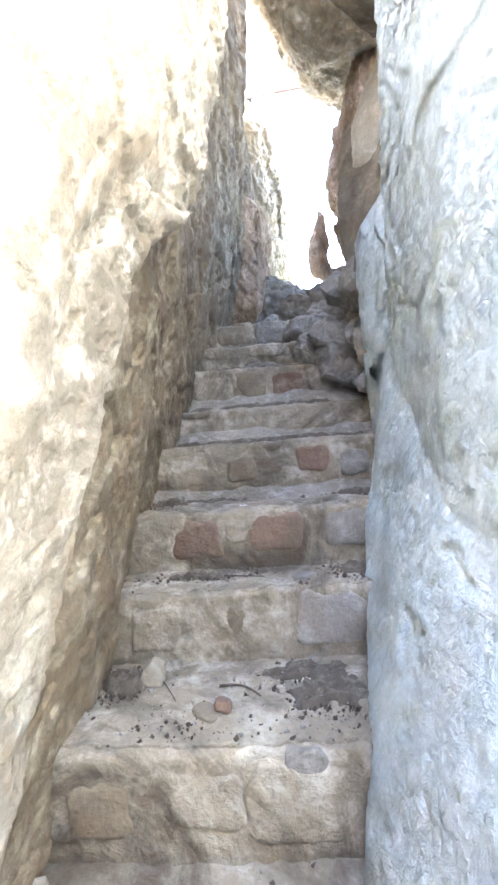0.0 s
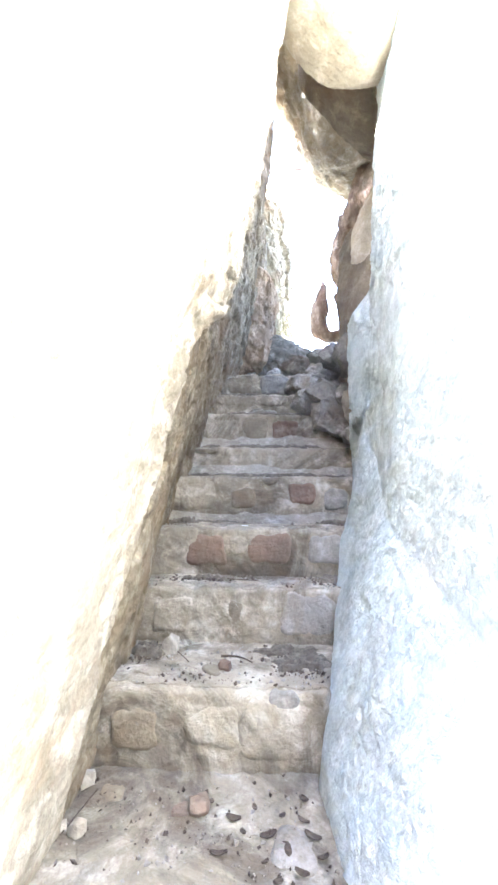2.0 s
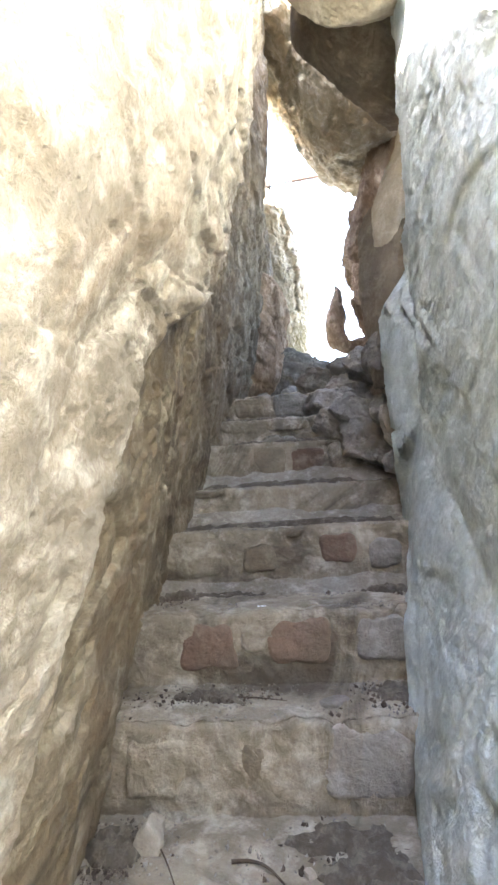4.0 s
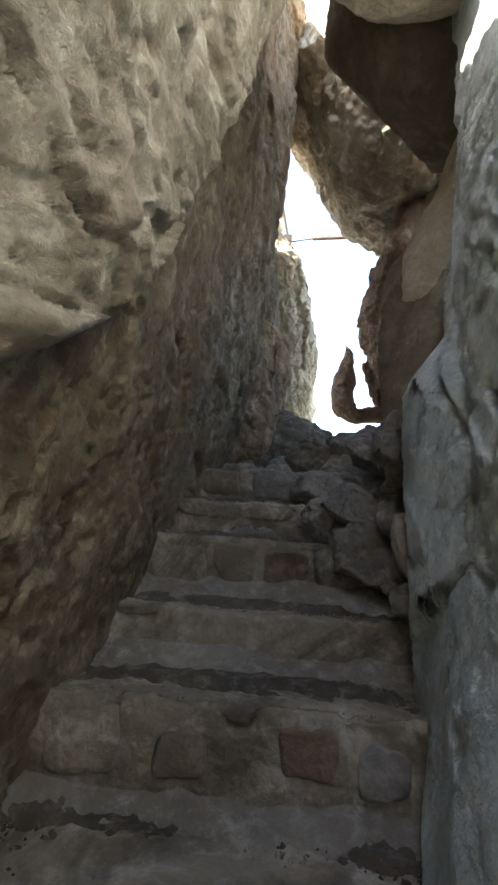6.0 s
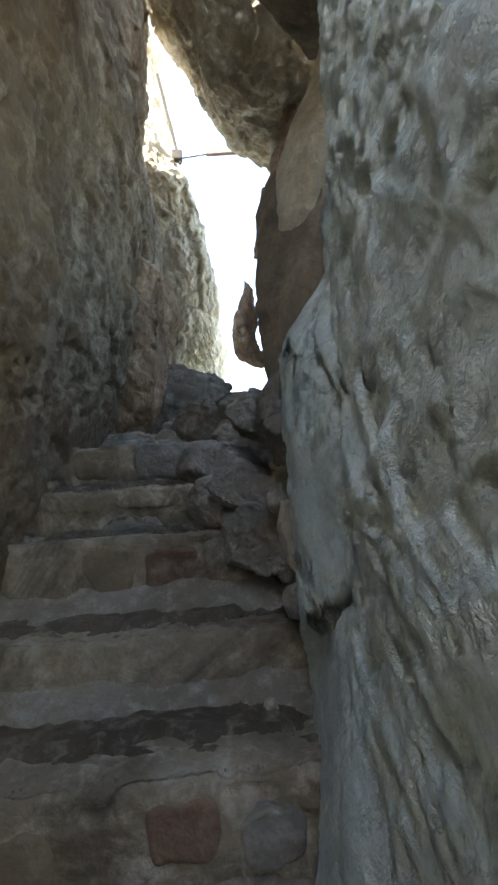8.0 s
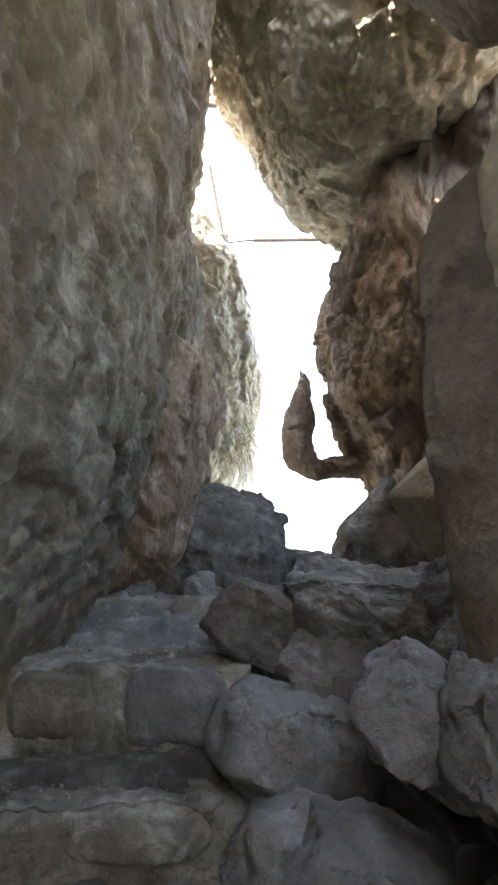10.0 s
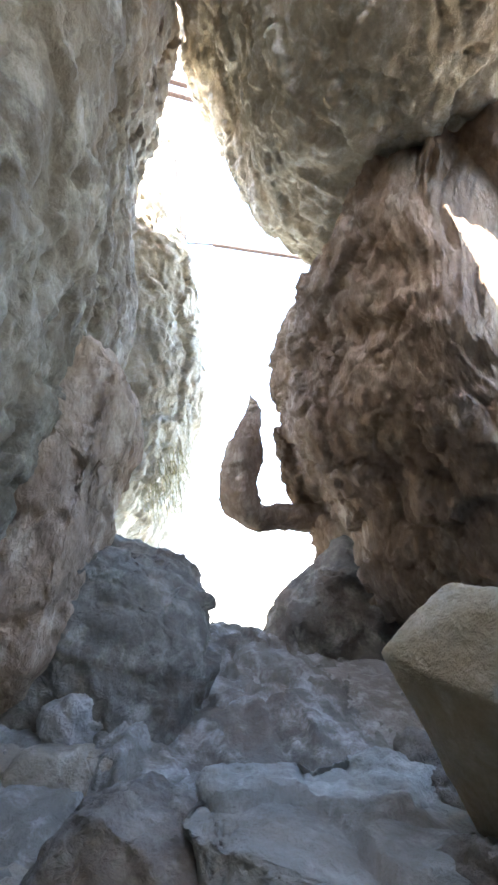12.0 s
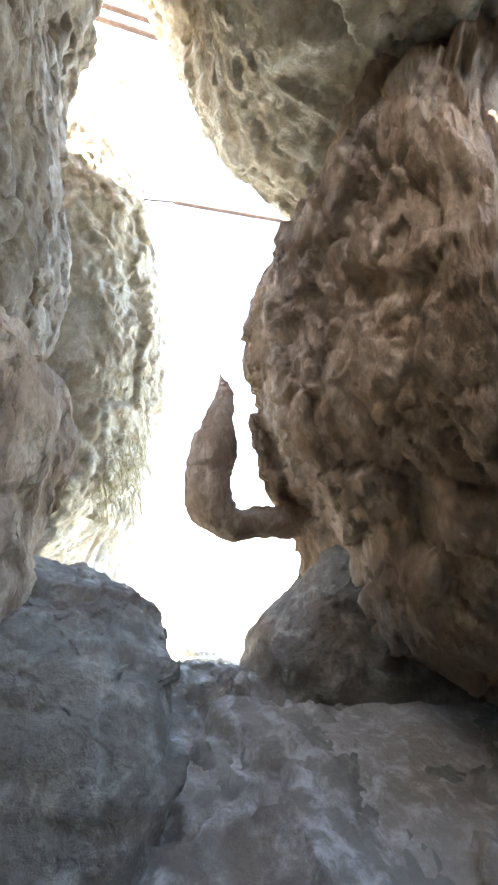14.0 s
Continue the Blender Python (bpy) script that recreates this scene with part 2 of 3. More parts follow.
def rock(name, centre, radii, front, back, mat, boxy=0.55, rough=1.0, seed=0, pits=0.4, facets=0.8, shear=(0, 0), n=56, turn=None, parent=None, cuts=7, lean=(0, 0), label="", deep=(0.74, 0.92), hull=0):
    """A boulder: its outline across x and z by radii at even angles (from +x, anticlockwise), its depth along y; shear moves the outline with y,
    lean moves it across with height; cuts: how many broken faces flatten it."""
    n = hull or n
    if n not in BALLS:
        BALLS[n] = ball(n)
    d, faces = BALLS[n]
    r = np.array(radii, float)
    th = np.arctan2(d[:, 2], d[:, 0]) % (2 * np.pi)
    k = np.arange(len(r) + 1) * 2 * np.pi / len(r)
    rr = sum(np.interp((th + o) % (2 * np.pi), k, np.append(r, r[0])) for o in (-0.09, 0, 0.09)) / 3
    cph = np.sqrt(np.clip(1 - d[:, 1] ** 2, 0, 1)) ** boxy
    yy = np.sign(d[:, 1]) * np.abs(d[:, 1]) ** 0.8 * np.where(d[:, 1] < 0, front, back)
    p = np.stack([rr * np.cos(th) * cph + shear[0] * yy, yy, rr * np.sin(th) * cph + shear[1] * yy], 1)
    rng = np.random.RandomState(seed)
    for _ in range(cuts):
        w = rng.normal(size=3)
        w /= np.linalg.norm(w)
        h = p @ w
        top = h.max() * rng.uniform(*deep)
        over = np.maximum(h - top, 0)
        p = p - w * (over * 0.93)[:, None]
    if turn is not None:
        p = p @ np.array(Euler([radians(a) for a in turn]).to_matrix()).T
    p = p + np.stack([lean[0] * p[:, 2], lean[1] * p[:, 2], 0 * p[:, 2]], 1)
    if hull:
        p, faces = broken(p * rng.uniform(0.8, 1.08, (len(p), 1)), float(np.mean(r)))
    q = p[faces]
    fn = np.cross(q[:, 1] - q[:, 0], q[:, -1] - q[:, 0]) if hull else np.cross(q[:, 2] - q[:, 0], q[:, 3] - q[:, 1])
    vn = np.zeros_like(p)
    for c in range(faces.shape[1]):
        np.add.at(vn, faces[:, c], fn)
    vn /= np.linalg.norm(vn, axis=1, keepdims=True) + 1e-12
    flip = (vn * p).sum() < 0
    if flip:
        vn = -vn
    size = min(1.0, float(np.mean(r)) / 0.4)
    p = p + vn * (relief((p + np.array(centre)) / size, rough, seed, pits, facets) * size)[:, None]
    faces = faces[:, ::-1] if flip else faces
    return mesh_object(name, p + np.array(centre), faces.tolist(), mat, parent, tuple(centre), label=label)


def lerp(v, xs, ys):
    return np.interp(v, xs, ys)


# ---------------------------------------------------------------- the cleft's walls
STAIR_Y = (-4, 0.6, 1.3, 1.8, 2.05, 2.5, 2.9, 3.2, 3.4, 3.6, 4.5, 5.2, 6)
STAIR_Z = (0.2, 0.35, 0.7, 1.0, 1.25, 1.5, 1.75, 2.0, 2.25, 2.5, 2.8, 3.0, 3.1)


def left_x(y, z):
    h = z - lerp(y, STAIR_Y, STAIR_Z)
    slab = lerp(y, (-3, 0.5, 1.3, 2.5, 2.9, 3.2, 3.6, 4.2, 5.0), (-0.5, -0.42, -0.38, -0.38, -0.35, -0.3, -0.16, -0.14, -0.08)) + lerp(h, (-1, 0, 0.5, 1, 1.5, 2.1, 3, 4.5), (-0.2, 0, 0.1, 0.19, 0.27, 0.36, 0.43, 0.5))
    front = lerp(z, (0.2, 0.8, 1.2, 1.7, 2.15, 2.5, 3, 4, 6), (-0.5, -0.4, -0.27, -0.13, -0.02, 0.03, 0.11, 0.2, 0.35))
    under = lerp(z, (0.2, 1.2, 1.7, 1.97, 2.1, 2.27, 2.45, 3, 4, 6), (-0.55, -0.36, -0.3, -0.22, -0.13, -0.03, 0.03, 0.11, 0.2, 0.35))
    front = front + (under - front) * smooth(0.8, 1.35, y) + 0.1 * smooth(2.35, 3.2, z) * smooth(1.7, 1.2, y)
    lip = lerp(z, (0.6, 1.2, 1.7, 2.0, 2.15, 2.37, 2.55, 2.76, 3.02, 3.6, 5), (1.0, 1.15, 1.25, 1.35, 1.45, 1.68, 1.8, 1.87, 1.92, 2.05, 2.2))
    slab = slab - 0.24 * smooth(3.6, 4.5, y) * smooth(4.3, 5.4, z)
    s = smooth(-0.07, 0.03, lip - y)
    away = lerp(y, (-1.4, -0.5, -0.1, 0.2), (2.2, 0.7, 0.12, 0))
    return slab + (np.maximum(front, slab) - slab) * s - away, s


def rising(y, top_y, top_z, n):
    """A grid of y and z whose upper rim follows top_z over top_y."""
    top = lerp(y, top_y, top_z)
    t = np.linspace(0, 1, n)
    return np.repeat(y[:, None], n, 1), -0.3 + (top[:, None] + 0.3) * t[None, :]


def build_left_wall():
    y, z = rising(np.linspace(-1.4, 4.95, 560), (-1.4, 0, 0.15, 0.5, 1.0, 1.5, 1.9, 2.3, 2.6, 3, 3.4, 3.8, 5), (1.8, 2.6, 2.75, 3.05, 3.55, 4.2, 4.7, 5.2, 5.65, 6.15, 6.5, 6.8, 6.8), 520)
    wob = 0.05 * fbm(np.stack([0 * y.ravel(), y.ravel(), z.ravel()], 1), 0.25, 3, 77).reshape(y.shape)
    x, s = left_x(y + wob, z + wob)
    p = np.stack([x, y, z], -1).reshape(-1, 3)
    q = p * (1, 0.65, 0.9)
    lumps = 0.02 * fbm(p * (1, 0.6, 1), 0.16, 5, 15, ridged=True, gain=0.62) - 0.014 * smooth(0.25, 0.5, fbm(p * (1, 0.7, 1), 0.035, 3, 16))
    calm = lerp(p[:, 1], (0.9, 1.6), (0.35, 1.0))
    d = calm * (relief(p * (1, 0.6, 1), 1.2, 5, 0.7, 0.9) + lumps) * s.ravel() + (lerp(p[:, 1], (2.5, 4.2), (0.85, 1.4)) * (relief(q, 0.95, 9, 1.4, 0.8) + 0.011 * fbm(q, 0.07, 3, 19, gain=0.65) - 0.02 * smooth(0.22, 0.45, fbm(p * (1, 1, 0.55), 0.06, 3, 20)))) * (1 - s.ravel())
    x = x + d.reshape(x.shape)
    front = np.stack([x, y, z], -1)
    back = np.stack([np.full_like(x, -2.2) - 0.3 * z, y, z], -1)
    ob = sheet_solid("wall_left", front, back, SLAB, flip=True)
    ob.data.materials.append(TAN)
    # the far end takes the lighter tan in place of light falling on it
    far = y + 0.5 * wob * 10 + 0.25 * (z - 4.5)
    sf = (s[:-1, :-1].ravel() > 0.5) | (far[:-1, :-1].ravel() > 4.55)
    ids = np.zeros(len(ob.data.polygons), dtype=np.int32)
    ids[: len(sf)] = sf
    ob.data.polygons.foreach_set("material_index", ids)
    return tagged(ob, "leaning grey-brown and tan rock wall beside the steps, far end tan as if lit", "rock wall", kind="structure")


def right_x(y, z):
    h = z - lerp(y, STAIR_Y, STAIR_Z)
    base = lerp(y, (0.2, 0.8, 1.27, 1.8, 2.1, 2.5, 2.9, 3.3), (0.4, 0.37, 0.37, 0.51, 0.6, 0.73, 0.8, 0.86))
    k = lerp(y, (-1, 0.2, 1.27, 2.2, 2.45), (2.0, 1.5, 1.0, 0.55, 0.5))
    near = base + k * lerp(h, (-1, 0, 0.3, 0.7, 1.6, 3, 4.5), (-0.1, 0, 0.1, 0.24, 0.31, 0.48, 0.7)) + lerp(y, (-1.4, -0.5, -0.1, 0.2), (1.6, 0.5, 0.1, 0))
    # behind the crack a second leaf of rock, set back above its pointed top
    crack = lerp(z, (0, 1.5, 1.8, 1.95, 2.05, 2.18, 2.3, 2.45, 2.63, 2.75, 2.85, 3.1, 3.4, 4.5), (2.85, 2.75, 2.62, 2.42, 2.24, 2.26, 2.15, 2.18, 2.28, 2.24, 2.2, 2.2, 2.25, 2.4))
    leaf = lerp(y, (2.1, 2.3, 2.5, 2.62, 2.75, 2.9, 3.1), (0.88, 0.8, 0.755, 0.745, 0.78, 0.94, 1.3)) + 0.16 * smooth(2.68, 2.95, z + 0.5 * np.abs(y - 2.55)) + 0.06 * np.maximum(z - 2.9, 0)
    s = smooth(-0.05, 0.05, y - crack)
    gap = 0.1 * np.exp(-((y - crack - 0.01) / 0.035) ** 2) * smooth(1.5, 2.2, z)
    return near * (1 - s) + leaf * s + gap, s


CRACKS = (
    (((2.51, 2.77), (2.34, 2.54), (2.23, 2.35)), 0.05),
    (((2.8, 2.13), (2.57, 2.05), (2.38, 1.94), (2.31, 1.9)), 0.04),
    (((2.31, 2.15), (2.19, 2.06), (2.08, 2.01), (1.97, 1.97)), 0.05),
    (((2.14, 2.25), (2.2, 2.17)), 0.03),
    (((2.02, 2.45), (1.93, 2.35), (1.89, 2.3)), 0.025),
    (((2.15, 2.68), (2.15, 2.58)), 0.03),
)


def groove(y, z, line, depth, width=0.012):
    """Depth of a crack that follows a bent line of (y, z) points."""
    best = np.full(y.shape, 9.0)
    for (a, b), (c, d) in zip(line, line[1:]):
        t = np.clip(((y - a) * (c - a) + (z - b) * (d - b)) / ((c - a) ** 2 + (d - b) ** 2), 0, 1)
        best = np.minimum(best, np.hypot(y - a - t * (c - a), z - b - t * (d - b)))
    return depth * np.exp(-(best / width) ** 2)


def build_right_wall():
    y, z = rising(np.linspace(-1.4, 3.2, 460), (-1.4, 0, 1.2, 2.2, 2.3, 2.4, 2.55, 3.2), (2.0, 3.1, 4.2, 5.2, 5.0, 4.6, 3.2, 2.85), 440)
    p = np.stack([0 * y, y, z], -1).reshape(-1, 3)
    wob = 0.04 * fbm(p, 0.2, 3, 78).reshape(y.shape)
    x, s = right_x(y + wob, z + wob)
    p = np.stack([x, y, z], -1).reshape(-1, 3)
    calm = lerp(y, (0.9, 1.9), (0.45, 1.0)) * lerp(z - lerp(y, STAIR_Y, STAIR_Z), (0.2, 1.0), (0.75, 1.0))
    pits = smooth(0.16, 0.34, fbm(p * (1, 0.7, 1), 0.045, 4, 48, gain=0.6)) * smooth(-0.1, 0.3, fbm(p, 0.5, 2, 49))
    x = x - calm * (relief(p * (1, 0.8, 1), 0.32, 41, 0.6, 1.3) + 0.008 * fbm(p, 0.05, 4, 47, ridged=True, gain=0.65) - 0.016 * pits).reshape(x.shape)
    for line, depth in CRACKS:
        x = x + groove(y + 0.4 * wob, z + 0.4 * wob, line, depth)
    back = np.maximum(np.where(y > 2.4, 1.25, 2.6), x + 0.3)
    ob = sheet_solid("wall_right", np.stack([x, y, z], -1), np.stack([back, y, z], -1), BLUE)
    return tagged(ob, "rough blue-grey rock wall leaning away from the steps", "rock wall", kind="structure")


build_left_wall()
build_right_wall()

# ground: one sheet under everything, rising with the steps and falling away beyond
gx = np.concatenate([np.linspace(-400, -4, 14), np.linspace(-3, 4, 90), np.linspace(5, 400, 14)])
gy = np.concatenate([np.linspace(-400, -5, 14), np.linspace(-4, 8, 150), np.linspace(9, 40, 20), np.linspace(60, 900, 20)])
GX, GY = np.meshgrid(gx, gy, indexing="ij")
GZ = lerp(GY, (-400, -4, 0.5, 1.3, 3.6, 4.0, 4.5, 5.2, 5.6, 6.5, 9, 40, 200, 900), (-20, 0.2, 0.22, 0.4, 2.3, 2.62, 2.82, 2.98, 2.9, 2.3, 0.5, -14, -60, -90))
gp = np.stack([GX, GY, GZ], -1).reshape(-1, 3)
GZ = GZ + (0.06 * fbm(gp, 0.4, 4, 3) + 0.02 * fbm(gp, 0.1, 3, 8, ridged=True)).reshape(GZ.shape)
ground = mesh_object("ground", np.stack([GX, GY, GZ], -1).reshape(-1, 3), grid_faces(*GX.shape), EARTH)
tagged(ground, "trodden stony earth falling away beyond the cleft", "ground", kind="structure")

fx, fy = np.meshgrid(np.linspace(-0.6, 2.4, 190), np.linspace(3.3, 6.2, 190), indexing="ij")
fz = lerp(fy, (3.3, 3.6, 4.0, 4.5, 5.2, 5.6, 6.2), (2.15, 2.36, 2.66, 2.84, 3.0, 2.94, 2.5))
fp = np.stack([fx, fy, fz], -1).reshape(-1, 3)
fz = fz + 1.5 * relief(fp * (1, 0.7, 1), 1.3, 81, 0.8, 1.2).reshape(fz.shape)
tagged(sheet_solid("floor_rock", np.stack([fx, fy, fz], -1), np.stack([fx, fy, fz - 0.6], -1), FLOORROCK), "broken grey rock floor at the head of the steps", "rock floor", kind="structure")
# unseen rock face added behind the start to hold back low sky light
bx, bz = np.meshgrid(np.linspace(-5, 6, 60), np.linspace(-0.6, 6.6, 50), indexing="ij")
bp = np.stack([bx, 0 * bx - 3.6, bz], -1).reshape(-1, 3)
by = -3.6 + 0.5 * fbm(bp, 1.2, 4, 91).reshape(bx.shape)
tagged(sheet_solid("wall_behind", np.stack([bx, by, bz], -1), np.stack([bx, by - 0.9, bz], -1), TAN, flip=True), "plain tan rock face, unseen, added across from the cleft to block sky light", "rock wall", kind="structure")

# ---------------------------------------------------------------- steps
STEPS = (  # nose y, top z, left x, right x, depth, rise
    (0.55, 0.53, -0.75, 0.75, 0.9, 0.35),
    (1.31, 0.81, -0.6, 0.62, 0.6, 0.36),
    (1.78, 1.065, -0.6, 0.72, 0.4, 0.36),
    (2.07, 1.315, -0.6, 0.82, 0.56, 0.36),
    (2.49, 1.61, -0.6, 0.95, 0.5, 0.36),
    (2.875, 1.845, -0.6, 1.0, 0.42, 0.34),
    (3.17, 2.15, -0.5, 0.95, 0.34, 0.4),
    (3.37, 2.36, -0.4, 0.62, 0.36, 0.32),
    (3.58, 2.595, -0.35, 0.46, 0.6, 0.34),
    (4.13, 2.75, -0.3, 0.42, 0.5, 0.34),
)


def build_step(i, y0, z0, xl, xr, depth, rise):
    nx = int((xr - xl) / 0.012)
    xs = np.linspace(xl, xr, nx)
    tread = [(y0 + depth * (1 - t), z0 + 0.012 * (1 - t)) for t in np.linspace(0, 1, 34)[:-1]]
    edge = [(y0 + 0.02 - 0.02 * math.sin(a), z0 - 0.02 + 0.02 * math.cos(a)) for a in np.linspace(0, math.pi / 2, 5)]
    riser = [(y0 + 0.012 * t, z0 - 0.02 - (rise - 0.02) * t) for t in np.linspace(0, 1, 28)[1:]]
    prof = np.array(tread + edge + riser)
    n = len(prof)
    g = np.zeros((nx, n, 3))
    g[:, :, 0] = xs[:, None]
    g[:, :, 1], g[:, :, 2] = prof[None, :, 0], prof[None, :, 1]
    p = g.reshape(-1, 3)
    edge_w = np.exp(-((np.arange(n) - 36) / 5.0) ** 2)[None, :].repeat(nx, 0).ravel()
    d = 0.012 * fbm(p, 0.16, 4, 60 + i) + 0.009 * fbm(p, 0.05, 3, 90 + i, ridged=True)
    along = 0.014 * fbm(p * (1, 0, 0), 0.3, 3, 130 + i)
    chip = -0.045 * edge_w * smooth(0.15, 0.6, fbm(p * (1, 0.2, 0.2), 0.09, 2, 160 + i))
    is_riser = smooth(33, 38, np.arange(n))[None, :].repeat(nx, 0).ravel()
    p[:, 1] += along - (d + chip) * is_riser
    p[:, 2] += (d + chip) * (1 - 0.6 * is_riser) + 0.5 * along
    front = p.reshape(nx, n, 3)
    back = front.copy()
    back[:, :, 1] = np.maximum(back[:, :, 1], y0 + depth - 0.01)
    back[:, :, 2] = np.minimum(back[:, :, 2], z0 - rise + 0.02)
    ob = sheet_solid("stone_step", front, back, MORTAR)
    base = ((xl + xr) / 2, y0 + depth / 2, z0 - rise)
    ob.data.transform(Matrix.Translation([-c for c in base]))
    ob.location = base
    return tagged(ob, "worn step of stones set in pale lime mortar", "step", "flight of steps")


STEP_OBJECTS = [build_step(i, *s) for i, s in enumerate(STEPS)]

# stones set into the risers: step, x, height below the edge, width, height, colour
SET_STONES = (
    (1, -0.27, 0.13, 0.17, 0.15, "tan"), (1, 0.22, 0.13, 0.26, 0.2, "pale"), (1, 0.0, 0.12, 0.2, 0.13, "pale"), (1, 0.24, 0.03, 0.12, 0.06, "grey"),
    (2, 0.04, 0.13, 0.09, 0.16, "tan"), (2, 0.37, 0.12, 0.27, 0.19, "grey"), (2, -0.25, 0.12, 0.22, 0.16, "pale"),
    (3, -0.13, 0.11, 0.21, 0.15, "red"), (3, 0.21, 0.1, 0.25, 0.15, "red"), (3, 0.04, 0.09, 0.1, 0.1, "pale"), (3, 0.5, 0.1, 0.2, 0.14, "grey"),
    (4, 0.4, 0.1, 0.2, 0.13, "red"), (4, 0.05, 0.13, 0.15, 0.13, "tan"), (4, -0.24, 0.12, 0.22, 0.17, "pale"), (4, 0.62, 0.13, 0.16, 0.14, "grey"),
    (6, -0.16, 0.13, 0.26, 0.18, "pale"), (6, 0.1, 0.12, 0.22, 0.18, "tan"), (6, 0.34, 0.13, 0.2, 0.17, "red"), (6, 0.6, 0.12, 0.26, 0.17, "pale"),
    (7, -0.1, 0.05, 0.3, 0.09, "pale"), (7, 0.22, 0.05, 0.34, 0.09, "pale"), (7, 0.12, 0.16, 0.18, 0.08, "dark"),
    (8, -0.05, 0.1, 0.26, 0.15, "tan"), (8, 0.27, 0.1, 0.3, 0.17, "grey"),
    (9, 0.0, 0.06, 0.28, 0.14, "pale"), (9, 0.28, 0.05, 0.24, 0.13, "pale"),
)
STONE_MATS = {"tan": BROWN, "pale": MORTAR, "grey": STONE, "red": BRICKRED, "dark": DARK}
for k, (i, x, below, w, h, colour) in enumerate(SET_STONES):
    y0, z0 = STEPS[i][0], STEPS[i][1]
    rng = np.random.RandomState(700 + k)
    a = np.arange(10) * 2 * np.pi / 10
    rad = 1 / np.maximum(np.abs(np.cos(a)) / (w / 2), np.abs(np.sin(a)) / (h / 2)) * rng.uniform(0.86, 1.06, 10)
    rock("stone", (x, y0 + 0.02, z0 - below), rad, 0.032, 0.06, STONE_MATS[colour], boxy=0.22, rough=0.6, seed=700 + k, n=14, cuts=2, parent=STEP_OBJECTS[i],
         label={"red": "flat reddish stone", "dark": "dark hollow-looking stone", "grey": "lilac-grey stone", "tan": "brown stone", "pale": "pale stone"}[colour])

BEDDED = ((0, -0.05, 1.13, 0.1, 0.07, "red"), (0, -0.25, 0.98, 0.16, 0.12, "pale"), (0, 0.12, 1.2, 0.18, 0.1, "pale"), (0, 0.27, 1.0, 0.16, 0.14, "grey"), (0, -0.3, 1.2, 0.12, 0.08, "tan"), (0, 0.05, 0.88, 0.2, 0.12, "pale"),
          (1, -0.02, 1.48, 0.11, 0.07, "tan"), (1, -0.28, 1.45, 0.15, 0.1, "pale"), (1, 0.12, 1.63, 0.14, 0.08, "pale"), (2, 0.3, 1.9, 0.13, 0.07, "grey"), (3, 0.25, 2.2, 0.2, 0.1, "pale"), (5, 0.35, 3.02, 0.2, 0.09, "pale"), (5, -0.1, 3.03, 0.22, 0.09, "tan"))
for k, (i, x, y, w, h, colour) in enumerate(BEDDED):
    rng = np.random.RandomState(760 + k)
    a = np.arange(10) * 2 * np.pi / 10
    rad = 1 / np.maximum(np.abs(np.cos(a)) / (w / 2), np.abs(np.sin(a)) / (h / 2)) * rng.uniform(0.7, 1.08, 10)
    rock("stone", (x, y, STEPS[i][1] - 0.01), rad, 0.04, 0.024, STONE_MATS[colour], boxy=0.22, rough=0.6, seed=760 + k, n=14, cuts=2, turn=(90, 0, 25 * k), parent=STEP_OBJECTS[i],
         label={"red": "reddish stone bedded flat", "grey": "grey stone bedded flat", "tan": "brown stone bedded flat", "pale": "pale stone bedded flat"}[colour])

# ---------------------------------------------------------------- boulders and outcrops
def thing(ob, label, category="boulder", group="", kind=""):
    return tagged(ob, label, category, group, kind)


# chockstones over the cleft
thing(rock("hanging_boulder", (1.36, 5.0, 6.6), (1.1, 1.1, 1.1, 1.1, 1.2, 1.4, 1.45, 1.34, 0.93, 0.86, 0.92, 1.11, 1.2, 1.17, 1.12, 1.1), 1.75, 0.6, OCHRE, rough=2.0, seed=204, shear=(0.1, 0.45), n=130, pits=0.8, cuts=3, deep=(0.9, 0.97), boxy=0.42),
      "rough tan and grey boulder wedged above the steps")
thing(rock("joint_block", (2.25, 4.35, 5.38), (1.15, 1.1, 1.0, 0.9, 0.9, 0.9, 0.85, 0.8, 0.78, 0.85, 0.9, 0.9, 0.95, 1.15, 1.35, 1.3), 0.75, 0.9, RED, rough=1.2, seed=212, shear=(0.05, 0.4), n=70, cuts=3, deep=(0.9, 0.97), boxy=0.3),
      "brown jointed block lying on the red-brown outcrop", "block")
thing(rock("chock_boulder", (1.08, 2.65, 4.9), (0.8, 0.8, 0.75, 0.7, 0.65, 0.6, 0.64, 0.7, 0.75, 0.8, 0.8, 0.8), 0.5, 0.55, BROWN, rough=0.9, seed=222, facets=0.35, n=80, cuts=4),
      "smooth brown boulder jammed across the top of the cleft")
thing(rock("pale_boulder", (0.69, 2.0, 4.62), (0.48, 0.52, 0.5, 0.5, 0.5, 0.5, 0.5, 0.58, 0.62, 0.54), 0.4, 0.35, PALE, rough=0.8, seed=235, facets=0.35, cuts=3),
      "rounded pale boulder resting on top of the cleft")
# lit upper part of the tongue; the shaded part below is a separate brown piece
def build_leaning_slab():
    zs = np.linspace(3.1, 4.95, 120)
    t = np.linspace(0, 1, 60)
    heights = (3.1, 3.25, 3.5, 3.85, 4.55, 4.95)
    left = np.stack([lerp(zs, heights, (0.87, 0.835, 0.85, 1.0, 1.22, 1.36)), np.full_like(zs, 2.86), zs], 1)
    right = np.stack([lerp(zs, heights, (0.9, 0.93, 0.98, 1.08, 1.28, 1.4)), lerp(zs, heights, (2.8, 2.72, 2.64, 2.5, 2.38, 2.36)), zs], 1)
